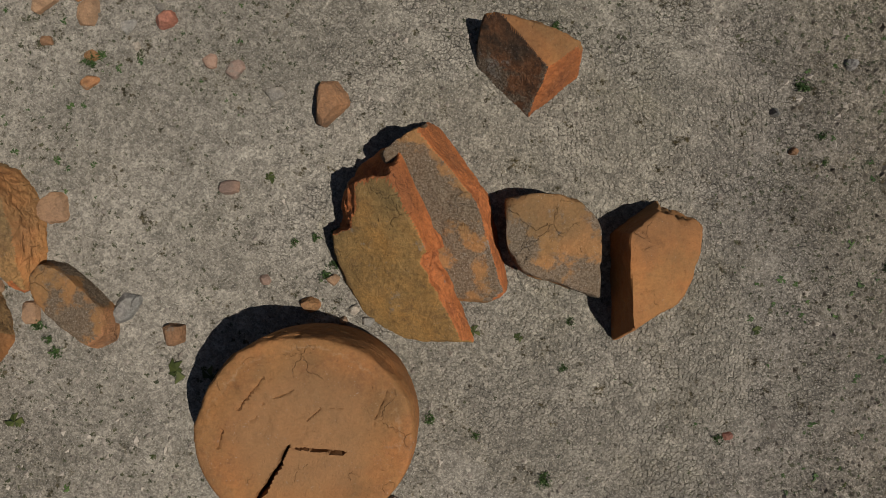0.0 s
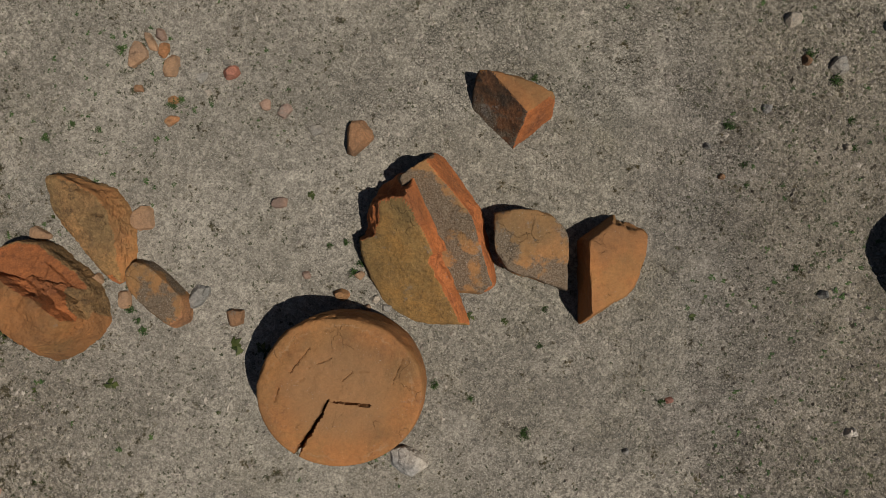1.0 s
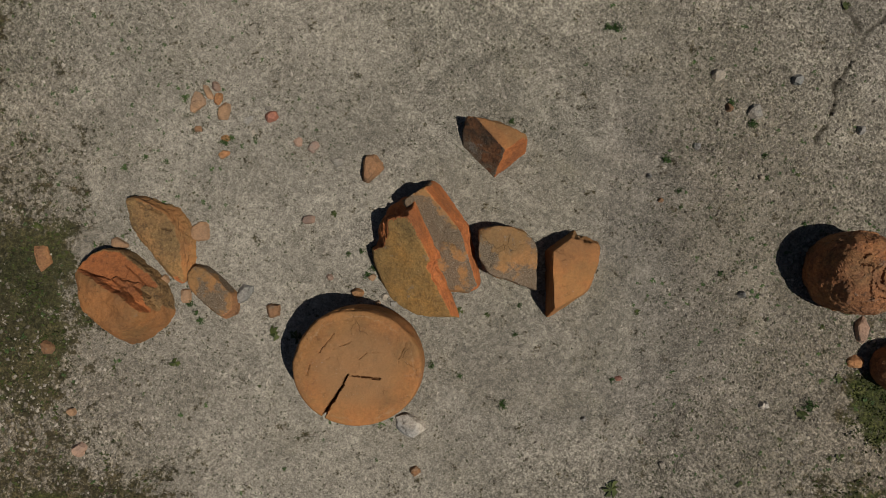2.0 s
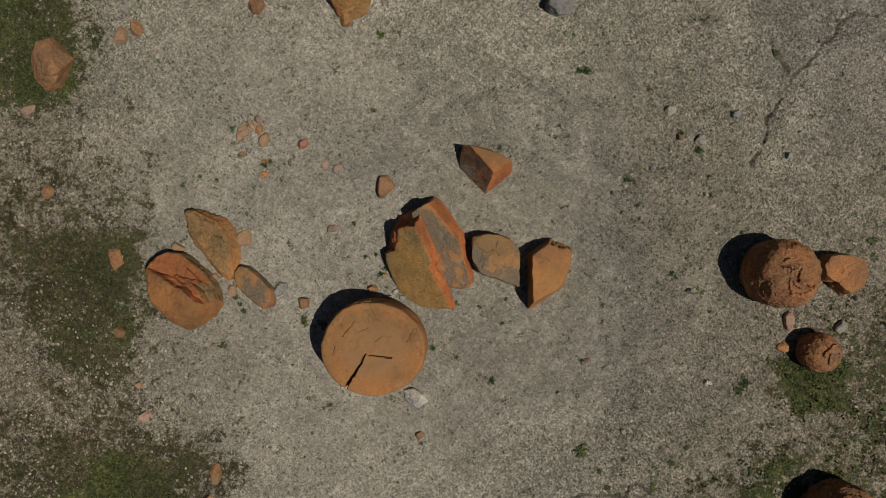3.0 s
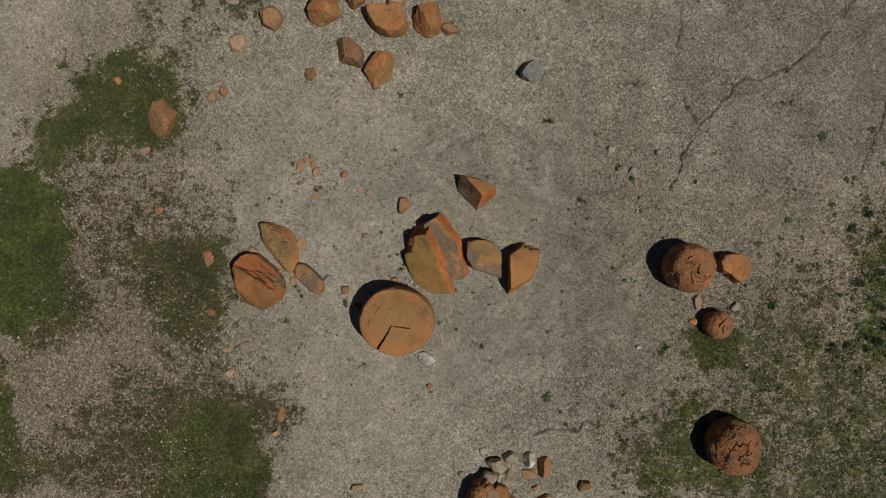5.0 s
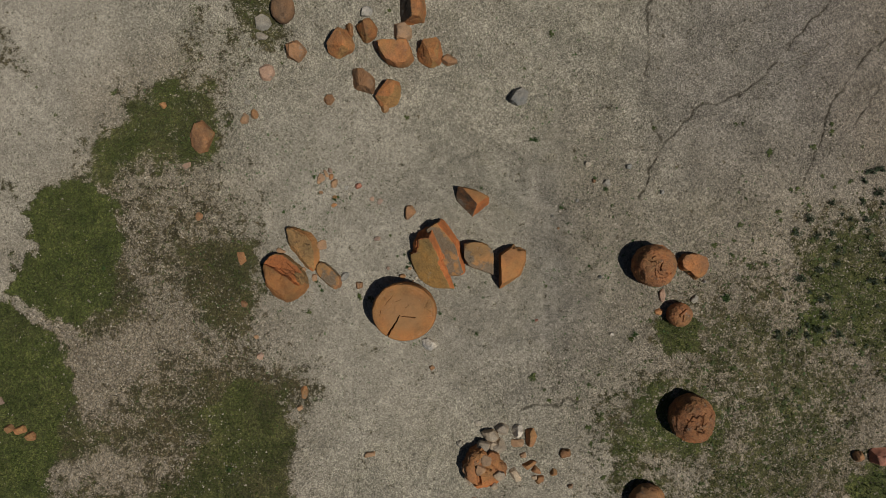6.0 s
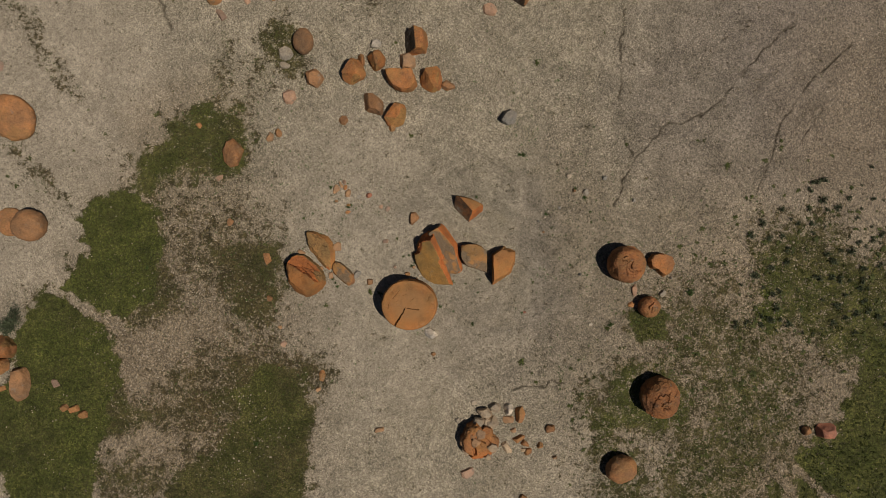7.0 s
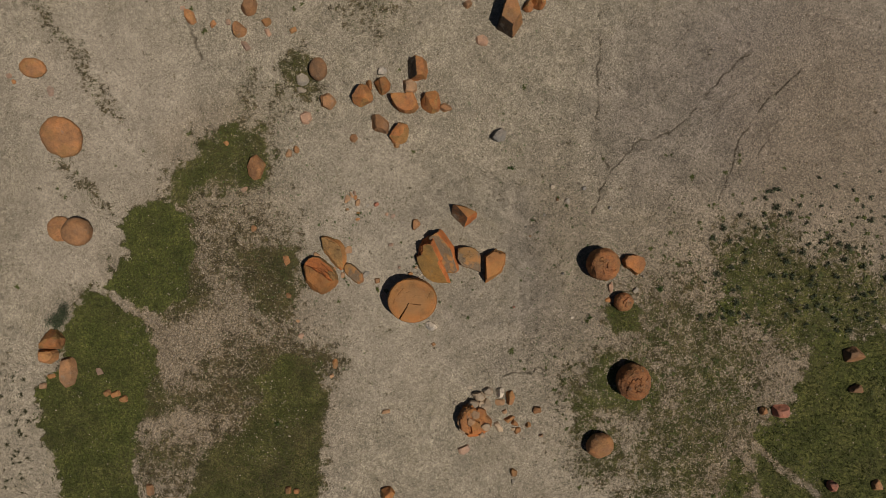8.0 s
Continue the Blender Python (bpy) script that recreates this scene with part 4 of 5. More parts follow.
# shell flakes still lying on it
for x, y, z, r, h, mat, way, tip in [
        (1.18, -8.70, 0.30, 0.24, 0.24, TAN, 180, 30), (1.22, -9.10, 0.22, 0.20, 0.20, CREAM, 200, 30), (1.50, -8.20, 0.46, 0.27, 0.2, BROWN, 130, 22),
        (1.86, -8.22, 0.52, 0.25, 0.2, TAN, 60, 18), (2.16, -8.18, 0.44, 0.27, 0.2, ROCK, 50, 22), (1.62, -8.62, 0.58, 0.20, 0.16, TAN, 150, 10),
        (1.84, -7.84, 0.10, 0.27, 0.36, CREAM, 80, 22), (2.20, -7.86, 0.04, 0.26, 0.36, CREAM, 60, 20), (2.43, -8.92, 0.40, 0.23, 0.16, CREAM, -30, 24), (2.22, -9.38, 0.26, 0.15, 0.14, CREAM, -70, 26)]:
    dice = random.Random(int(x * 100))
    sides = [(k * 72 + dice.uniform(-20, 20), r * dice.uniform(0.75, 1.1), dice.uniform(4, 20)) for k in range(5)]
    me = rock_mesh("stone_flake", h, sides, [mat], 4, (way, tip), None, 0.42, 44, 0.02, 0.02, facets=5, nip=0.12)
    ob = place("stone_flake", me, x, y, "pale angular shell flake on a crumbled boulder", "stone", "crumbled boulder")
    ob.location.z += z + 0.07 + (0.09 if z > 0.2 else 0)

# stray stones
stone("rock_slab", -4.97, 3.11, 0.08, [(153, 0.11), (-147, 0.28), (-54, 0.15), (0, 0.2), (37, 0.21), (90, 0.27), (175, 0.1)], TAN, 4)
stone("rock_slab", -4.71, 3.33, 0.09, [(-108, 0.123), (-45, 0.181), (29, 0.057), (95, 0.167), (-158, 0.062)], TAN, 3)
stone("stone", -4.55, 3.46, 0.10, [(-120, 0.081), (-54, 0.108), (17, 0.073), (82, 0.091), (180, 0.08)], PINK, 3)
stone("stone", -4.50, 3.21, 0.07, [(-125, 0.131), (-31, 0.08), (7, 0.092), (112, 0.111), (171, 0.079)], ORANGE, 3)
stone("rock_slab", -4.38, 2.94, 0.10, [(-175, 0.135), (-90, 0.179), (-21, 0.11), (2, 0.125), (115, 0.153), (141, 0.117)], TAN, 4)
stone("red_stone", -3.38, 2.84, 0.13, [(-82, 0.102), (-42, 0.106), (22, 0.13), (83, 0.105), (132, 0.106), (-157, 0.122)], RED, 4)
stone("pale_stone", -3.89, 2.76, 0.05, [(-131, 0.098), (-41, 0.069), (8, 0.112), (98, 0.072), (-175, 0.091)], PALE, 3)
stone("stone", -4.93, 2.57, 0.06, [(-90, 0.056), (14, 0.075), (90, 0.057), (-171, 0.076)], BROWN, 3)
stone("stone", -4.35, 2.38, 0.06, [(-104, 0.065), (-55, 0.077), (50, 0.072), (118, 0.07), (-157, 0.095)], ORANGE, 3)
stone("rock_slab", -4.39, 2.04, 0.04, [(-57, 0.071), (-17, 0.11), (90, 0.081), (130, 0.081), (-138, 0.114)], ORANGE, 3)
stone("pale_stone", -3.78, 2.50, 0.03, [(-60, 0.053), (11, 0.047), (110, 0.047), (-149, 0.045)], PALE, 3)
stone("pale_stone", -3.46, 3.00, 0.06, [(-82, 0.043), (38, 0.054), (104, 0.046), (-148, 0.06)], PALE, 3)
stone("stone", -2.82, 2.30, 0.05, [(-76, 0.098), (-7, 0.083), (73, 0.101), (124, 0.088), (-152, 0.087)], PINK, 3)
stone("stone", -2.50, 2.20, 0.07, [(-84, 0.129), (-41, 0.087), (11, 0.125), (109, 0.114), (153, 0.086), (-140, 0.159)], PINK, 3)
stone("pale_stone", -2.00, 1.89, 0.05, [(-70, 0.096), (8, 0.127), (92, 0.074), (-138, 0.092)], PALE, 3)
stone("brown_stone", -1.29, 1.76, 0.26, [(-127, 0.31), (-52, 0.2), (-47, 0.19), (9, 0.21), (37, 0.22), (87, 0.26), (146, 0.22), (180, 0.16)], BROWN, 5)
stone("stone", -2.61, 0.67, 0.08, [(-90, 0.09), (-10, 0.125), (84, 0.095), (122, 0.099), (-132, 0.118)], PINK, 3)
stone("rock_slab", -2.16, -0.55, 0.04, [(-90, 0.065), (28, 0.064), (101, 0.069), (-147, 0.065)], PINK, 3)
stone("stone", -3.34, -1.25, 0.11, [(-78, 0.145), (-5, 0.128), (71, 0.152), (115, 0.147), (-170, 0.125)], BROWN, 4)
stone("stone", -1.57, -0.88, 0.16, [(-84, 0.08), (-12, 0.125), (70, 0.086), (111, 0.092), (-157, 0.113)], ORANGE, 3)
stone("stone", -1.13, -1.09, 0.08, [(-59, 0.048), (22, 0.047), (123, 0.045), (-146, 0.049)], TAN, 3)
stone("pale_slab", -0.99, -0.95, 0.04, [(-62, 0.061), (39, 0.067), (114, 0.057), (-133, 0.063)], PALE, 3)
stone("pale_slab", -0.81, -1.10, 0.03, [(-112, 0.067), (-29, 0.069), (85, 0.057), (180, 0.08)], PALE, 3)
stone("stone", -1.26, -0.55, 0.08, [(-34, 0.061), (55, 0.08), (120, 0.061), (-136, 0.068)], TAN, 3)
stone("white_rock", -0.43, -3.68, 0.20, [(-131, 0.22), (-104, 0.23), (-41, 0.29), (30, 0.26), (64, 0.2), (116, 0.3), (-173, 0.28)], WHITE, 5)
stone("pebble", 3.97, -2.67, 0.04, [(-79, 0.047), (29, 0.07), (101, 0.047), (-151, 0.07)], RED, 3)
stone("rock_slab", -4.88, 0.41, 0.09, [(-79, 0.19), (2, 0.19), (101, 0.2), (125, 0.17), (-160, 0.22)], TAN, 4)
stone("rock_slab", -6.59, 0.14, 0.09, [(-85, 0.111), (0, 0.197), (60, 0.099), (120, 0.159), (-148, 0.133)], TAN, 3)
stone("grey_stone", -3.94, -0.88, 0.10, [(-69, 0.161), (-35, 0.122), (22, 0.219), (99, 0.169), (148, 0.132), (-170, 0.184)], GREY, 4)
stone("stone", -5.64, -0.61, 0.10, [(-63, 0.09), (40, 0.084), (120, 0.085), (-130, 0.082)], TAN, 3)
stone("rock_slab", -5.19, -0.95, 0.08, [(-83, 0.148), (0, 0.103), (88, 0.142), (-175, 0.099)], TAN, 3)
stone("rock_slab", -8.19, -0.18, 0.06, [(-56, 0.27), (17, 0.17), (82, 0.27), (-166, 0.14)], ORANGE, 3)
stone("stone", 9.14, -1.63, 0.12, [(-90, 0.28), (-13, 0.13), (18, 0.15), (128, 0.21), (-171, 0.12)], PINK, 3)
stone("stone", 9.00, -2.31, 0.14, [(-95, 0.115), (-23, 0.154), (67, 0.132), (113, 0.116), (-137, 0.147)], ORANGE, 3)
stone("pale_stone", 10.48, -1.78, 0.16, [(-56, 0.127), (0, 0.143), (64, 0.178), (139, 0.111), (-128, 0.167)], PALE, 3)
stone("grey_stone", 10.88, -1.03, 0.14, [(-65, 0.063), (22, 0.052), (124, 0.061), (-154, 0.054)], GREY, 3)
stone("boulder", -5.96, 8.33, 0.40, [(-116, 0.38), (-34, 0.37), (30, 0.38), (70, 0.38), (114, 0.41), (-166, 0.35)], BROWN, 4)
stone("pale_stone", -7.32, 9.52, 0.20, [(-94, 0.3), (-43, 0.31), (15, 0.31), (63, 0.29), (128, 0.31), (-168, 0.29)], PALE, 4)
stone("pale_stone", -7.39, 8.95, 0.12, [(-93, 0.139), (-16, 0.263), (64, 0.128), (117, 0.209), (-149, 0.185)], PALE, 3)
stone("stone", -7.16, 7.48, 0.25, [(-97, 0.32), (-40, 0.3), (16, 0.31), (72, 0.32), (121, 0.31), (-171, 0.29)], PINK, 4)
stone("rock", -4.11, 8.64, 0.75, [(-110, 0.44), (-84, 0.44), (0, 0.44), (24, 0.43), (74, 0.53), (143, 0.39), (-173, 0.54)], ROCK, 5)
stone("rock_slab", -3.73, 9.20, 0.50, [(-90, 0.254), (2, 0.096), (101, 0.223), (-169, 0.098)], ORANGE, 3)
stone("rock", -3.02, 9.17, 0.65, [(-149, 0.34), (-56, 0.41), (-8, 0.33), (36, 0.42), (103, 0.38), (-165, 0.33)], ROCK, 5)
stone("grey_stone", -3.09, 9.97, 0.22, [(-90, 0.198), (-4, 0.235), (52, 0.209), (112, 0.235), (-180, 0.216)], GREY, 3)
stone("rock", -1.58, 9.14, 0.35, [(-102, 0.36), (-54, 0.38), (4, 0.35), (53, 0.33), (101, 0.39), (-177, 0.31)], TAN, 4)
stone("rock", -0.44, 8.33, 0.70, [(-125, 0.44), (-77, 0.56), (-5, 0.39), (12, 0.4), (95, 0.48), (139, 0.51), (-164, 0.4)], ROCK, 5)
stone("stone", 0.33, 8.01, 0.25, [(-82, 0.21), (22, 0.29), (62, 0.17), (141, 0.29), (-130, 0.21)], BROWN, 4)
stone("rock", -3.12, 7.10, 0.50, [(-109, 0.38), (-45, 0.57), (15, 0.38), (52, 0.35), (87, 0.48), (-173, 0.37)], BROWN, 5)
stone("rock", -2.14, 6.64, 0.60, [(-120, 0.52), (-66, 0.42), (-30, 0.41), (16, 0.47), (74, 0.52), (145, 0.35), (-153, 0.55)], ROCK, 5)
stone("stone", -2.30, 6.02, 0.22, [(-61, 0.156), (-6, 0.138), (90, 0.147), (-166, 0.125)], ORANGE, 3)
stone("pale_slab", 1.27, -9.16, 0.25, [(-63, 0.172), (15, 0.114), (112, 0.152), (-150, 0.113)], WHITE, 3)
stone("pale_slab", 2.33, -7.88, 0.50, [(-102, 0.29), (-52, 0.29), (37, 0.34), (102, 0.26), (-168, 0.34)], CREAM, 4)
stone("pale_slab", 2.08, -7.42, 0.45, [(-95, 0.22), (-38, 0.3), (41, 0.25), (101, 0.23), (-161, 0.27)], CREAM, 4)
stone("pale_slab", 2.57, -7.15, 0.30, [(-97, 0.19), (-31, 0.25), (45, 0.2), (117, 0.2), (-153, 0.23)], CREAM, 4)
stone("white_stone", 3.23, -7.22, 0.40, [(-71, 0.22), (-14, 0.16), (61, 0.22), (146, 0.19), (-173, 0.16)], WHITE, 4)
stone("rock_slab", 3.20, -7.75, 0.15, [(-84, 0.16), (8, 0.27), (90, 0.16), (-180, 0.25)], TAN, 3)
stone("rock_slab", 3.74, -7.48, 0.45, [(-116, 0.35), (-15, 0.16), (19, 0.18), (121, 0.32), (-176, 0.13)], ORANGE, 4)
stone("pale_slab", 3.15, -9.10, 0.20, [(-121, 0.21), (-8, 0.23), (34, 0.15), (117, 0.3), (-149, 0.14)], CREAM, 4)
stone("rock_slab", 3.72, -8.63, 0.22, [(-54, 0.12), (22, 0.29), (115, 0.11), (-135, 0.24)], ORANGE, 3)
stone("rock_slab", 4.00, -8.87, 0.18, [(-18, 0.201), (45, 0.111), (147, 0.158), (-108, 0.108)], ORANGE, 3)
stone("stone", 4.15, -9.25, 0.18, [(-61, 0.134), (-5, 0.154), (100, 0.148), (149, 0.136), (-135, 0.192)], ORANGE, 3)
stone("stone", 3.45, -8.26, 0.15, [(-78, 0.102), (22, 0.127), (113, 0.094), (-127, 0.115)], TAN, 3)
stone("pale_stone", 3.93, -9.18, 0.10, [(-90, 0.076), (0, 0.11), (100, 0.072), (-161, 0.117)], CREAM, 3)
stone("stone", 5.18, -8.16, 0.24, [(-78, 0.156), (17, 0.212), (87, 0.176), (149, 0.196), (-153, 0.229)], ORANGE, 4)
stone("stone", 4.73, -8.97, 0.24, [(-73, 0.1), (41, 0.114), (144, 0.106), (-135, 0.151)], ORANGE, 3)
stone("stone", 5.41, -9.54, 0.15, [(-90, 0.075), (9, 0.096), (102, 0.074), (-161, 0.102)], TAN, 3)
stone("rock_slab", 1.29, -10.28, 0.16, [(-99, 0.26), (-54, 0.22), (7, 0.29), (113, 0.19), (-161, 0.31)], PINK, 4)
stone("pale_stone", 0.81, -7.77, 0.12, [(-63, 0.115), (0, 0.106), (114, 0.102), (-158, 0.115)], PALE, 3)
stone("pale_slab", 1.57, -6.93, 0.06, [(-78, 0.116), (-11, 0.145), (97, 0.096), (-149, 0.136)], PALE, 3)
stone("stone", -23.05, 9.74, 0.12, [(-69, 0.13), (21, 0.129), (111, 0.13), (-159, 0.129)], PINK, 3)
stone("rock_slab", -22.80, 9.45, 0.14, [(-90, 0.122), (45, 0.093), (71, 0.098), (-149, 0.105)], ORANGE, 3)
stone("rock_slab", -20.83, 8.94, 0.12, [(-90, 0.28), (-9, 0.17), (41, 0.2), (120, 0.26), (-165, 0.15)], PINK, 3)
stone("boulder_half", -20.62, -4.42, 0.75, [(-7, 0.56), (45, 0.52), (98, 0.47), (140, 0.45), (163, 0.52), (-89, 0.38)], ROCK, 5)
stone("boulder_half", -20.90, -5.23, 0.60, [(-101, 0.39), (-57, 0.38), (-11, 0.5), (90, 0.31), (-169, 0.47)], ORANGE, 5)
stone("rock_slab", -19.82, -6.08, 0.45, [(-139, 0.64), (-62, 0.66), (-14, 0.4), (11, 0.39), (101, 0.7), (-179, 0.33)], BROWN, 5)
stone("stone", -20.78, -6.33, 0.16, [(-70, 0.125), (19, 0.213), (98, 0.11), (-143, 0.173)], ORANGE, 3)
stone("stone", -21.21, -6.85, 0.12, [(-74, 0.139), (27, 0.201), (99, 0.146), (-169, 0.196)], TAN, 3)
stone("rock_slab", -17.75, -7.22, 0.20, [(-59, 0.15), (37, 0.174), (121, 0.15), (-143, 0.174)], ORANGE, 3)
stone("rock_slab", -17.29, -7.28, 0.20, [(-72, 0.142), (29, 0.226), (113, 0.145), (-153, 0.237)], ORANGE, 3)
stone("rock_slab", -16.89, -7.55, 0.20, [(-73, 0.164), (31, 0.2), (111, 0.165), (-146, 0.203)], ORANGE, 3)
stone("rock_slab", -18.19, -6.08, 0.06, [(-68, 0.213), (27, 0.159), (101, 0.213), (-157, 0.153)], PINK, 3)
stone("rock_slab", -13.34, 12.89, 0.24, [(-135, 0.24), (-72, 0.42), (19, 0.22), (71, 0.31), (-171, 0.24)], ORANGE, 4)
stone("rock_slab", -13.77, 13.37, 0.06, [(-74, 0.13), (-7, 0.136), (100, 0.113), (-159, 0.138)], PINK, 3)
stone("stone", -12.13, 12.51, 0.14, [(-48, 0.128), (35, 0.172), (126, 0.152), (-170, 0.144)], ORANGE, 3)
stone("rock", -10.72, 12.19, 0.45, [(-81, 0.32), (-17, 0.36), (50, 0.27), (143, 0.37), (-174, 0.28)], ORANGE, 4)
stone("rock_slab", -10.40, 11.36, 0.18, [(-49, 0.31), (40, 0.13), (79, 0.23), (-146, 0.12)], PINK, 3)
stone("rock", -10.18, 13.48, 0.45, [(-63, 0.47), (-27, 0.38), (12, 0.41), (90, 0.43), (163, 0.39), (-133, 0.42)], BROWN, 4)
stone("rock", -9.28, 12.65, 0.25, [(-55, 0.19), (13, 0.23), (101, 0.17), (-148, 0.19)], ORANGE, 4)
stone("stone", -9.19, 12.07, 0.12, [(-69, 0.23), (27, 0.13), (90, 0.21), (-155, 0.12)], PINK, 3)
stone("stone", -7.84, 12.19, 0.14, [(-62, 0.116), (23, 0.214), (117, 0.12), (-166, 0.205)], ORANGE, 3)
stone("stone", -11.34, 12.62, 0.10, [(-74, 0.155), (6, 0.117), (104, 0.149), (-169, 0.117)], PINK, 3)
stone("rock", 1.53, 13.56, 0.30, [(-56, 0.17), (37, 0.23), (117, 0.16), (-139, 0.22)], BROWN, 4)
stone("rock", 4.77, 13.42, 0.50, [(-51, 0.21), (30, 0.24), (146, 0.17), (-105, 0.27)], ROCK, 4)
stone("rock", 5.30, 13.66, 0.70, [(-38, 0.38), (22, 0.26), (105, 0.39), (-150, 0.23)], ROCK, 4)
stone("stone", 2.31, 11.61, 0.18, [(-94, 0.25), (-22, 0.32), (51, 0.26), (108, 0.28), (-168, 0.29)], PINK, 4)
stone("rock", 22.03, -5.23, 0.50, [(-78, 0.28), (49, 0.37), (107, 0.36), (-172, 0.47)], BROWN, 4)
stone("rock", 22.18, -7.07, 0.35, [(28, 0.31), (121, 0.19), (-92, 0.17)], BROWN, 4)
stone("stone", 17.26, -8.22, 0.40, [(-72, 0.195), (20, 0.189), (95, 0.195), (-164, 0.177)], ORANGE, 3)
stone("stone", 18.19, -8.26, 0.50, [(-86, 0.25), (14, 0.42), (92, 0.25), (-167, 0.41)], RED, 4)
stone("rock", 20.87, -12.19, 0.45, [(-35, 0.24), (84, 0.21), (-151, 0.22)], RED, 4)
stone("rock", 23.29, -12.18, 0.30, [(-90, 0.23), (20, 0.22), (115, 0.26), (-172, 0.25)], BROWN, 4)
stone("stone", -8.10, -12.41, 0.20, [(-84, 0.181), (5, 0.151), (96, 0.181), (-175, 0.151)], ORANGE, 3)
stone("stone", -7.66, -12.47, 0.16, [(-78, 0.15), (13, 0.147), (96, 0.144), (-163, 0.141)], ORANGE, 3)
stone("stone", -15.48, -12.40, 0.20, [(-70, 0.29), (10, 0.17), (90, 0.31), (-175, 0.16)], BROWN, 3)
stone("rock", -2.78, -12.61, 0.55, [(-90, 0.32), (-25, 0.31), (39, 0.34), (108, 0.31), (-177, 0.3)], ROCK, 4)
stone("stone", 3.93, -11.49, 0.20, [(-84, 0.21), (-11, 0.177), (58, 0.195), (135, 0.208), (-170, 0.168)], ORANGE, 3)
stone("pale_stone", 3.90, -11.95, 0.10, [(-81, 0.106), (-10, 0.101), (82, 0.103), (180, 0.093)], PALE, 3)
stone("rock_slab", -2.90, -8.24, 0.14, [(-78, 0.101), (0, 0.234), (97, 0.097), (-164, 0.22)], TAN, 3)
stone("grey_rock", 3.17, 6.52, 0.50, [(-55, 0.26), (-17, 0.28), (59, 0.4), (112, 0.28), (149, 0.25), (-138, 0.38)], GREY, 5)
stone("boulder", -9.79, 4.79, 0.45, [(-133, 0.53), (-74, 0.58), (-22, 0.47), (16, 0.45), (52, 0.5), (112, 0.61), (168, 0.44), (-171, 0.43)], ORANGE, 5)
stone("stone", -8.05, 5.56, 0.18, [(-80, 0.168), (0, 0.151), (52, 0.192), (149, 0.135), (-148, 0.201)], TAN, 4)
stone("stone", -7.66, 5.76, 0.22, [(-121, 0.172), (-25, 0.147), (26, 0.123), (125, 0.183), (-173, 0.119)], ORANGE, 4)
stone("pale_stone", -7.95, 6.24, 0.12, [(-18, 0.103), (69, 0.104), (142, 0.1), (-113, 0.093)], PALE, 3)
stone("rock_slab", -11.40, 6.13, 0.16, [(-56, 0.121), (35, 0.131), (107, 0.107), (-137, 0.113)], ORANGE, 3)
stone("rock_slab", -10.45, 3.65, 0.05, [(-64, 0.11), (-11, 0.154), (112, 0.099), (-159, 0.181)], PINK, 3)
stone("stone", -4.58, 6.38, 0.18, [(-99, 0.214), (-32, 0.18), (14, 0.201), (83, 0.2), (149, 0.189), (-155, 0.194)], ORANGE, 4)
stone("stone", -9.96, 1.56, 0.12, [(-101, 0.172), (-25, 0.127), (51, 0.145), (145, 0.142), (-171, 0.127)], BROWN, 3)
stone("stone", -5.58, -5.67, 0.16, [(-111, 0.26), (-16, 0.14), (17, 0.15), (139, 0.18), (-172, 0.14)], ORANGE, 3)
stone("stone", -5.77, -6.33, 0.10, [(-56, 0.093), (22, 0.121), (117, 0.091), (-151, 0.116)], TAN, 3)
stone("pebble", 6.01, 3.79, 0.12, [(-56, 0.071), (33, 0.077), (126, 0.076), (-161, 0.075)], GREY, 3)
stone("pebble", 7.69, 3.64, 0.10, [(-90, 0.064), (7, 0.054), (106, 0.063), (-171, 0.058)], GREY, 3)
stone("pebble", 9.13, 2.63, 0.14, [(-84, 0.083), (6, 0.08), (90, 0.083), (-174, 0.078)], GREY, 3)
stone("pebble", 6.85, 2.99, 0.12, [(-90, 0.072), (6, 0.069), (103, 0.071), (-172, 0.074)], GREY, 3)
stone("pebble", -0.35, -4.62, 0.10, [(-63, 0.05), (39, 0.087), (117, 0.05), (-141, 0.087)], TAN, 3)
stone("white_pebble", 7.10, -3.22, 0.09, [(-66, 0.068), (21, 0.06), (114, 0.068), (-159, 0.06)], WHITE, 3)
stone("pebble", 4.59, 1.63, 0.13, [(-180, 0.05), (-100, 0.04), (-30, 0.057), (35, 0.043), (110, 0.053)], GREY, 3)
stone("pale_stone", 6.06, 3.77, 0.16, [(-143, 0.12), (-63, 0.096), (7, 0.138), (72, 0.102), (147, 0.126)], PALE, 4)
stone("grey_stone", 7.74, 3.68, 0.14, [(-106, 0.11), (-26, 0.088), (44, 0.127), (109, 0.093), (-176, 0.116)], GREY, 4)
stone("pale_stone", 6.86, 3.01, 0.14, [(-69, 0.15), (11, 0.12), (81, 0.172), (146, 0.128), (-139, 0.158)], PALE, 4)
stone("stone", 6.3, 3.09, 0.10, [(-32, 0.08), (48, 0.064), (118, 0.092), (-177, 0.068), (-102, 0.084)], BROWN, 3)
stone("pebble", 5.6, 2.27, 0.10, [(5, 0.07), (85, 0.056), (155, 0.081), (-140, 0.06), (-65, 0.074)], GREY, 3)
stone("pebble", 4.85, 1.12, 0.08, [(42, 0.05), (122, 0.04), (-168, 0.057), (-103, 0.043), (-28, 0.053)], BROWN, 3)
stone("white_pebble", 7.03, -3.23, 0.09, [(79, 0.07), (159, 0.056), (-131, 0.081), (-66, 0.06), (9, 0.074)], WHITE, 3)
stone("pale_stone", 4.91, -4.51, 0.07, [(116, 0.07), (-164, 0.056), (-94, 0.081), (-29, 0.06), (46, 0.074)], PALE, 3)
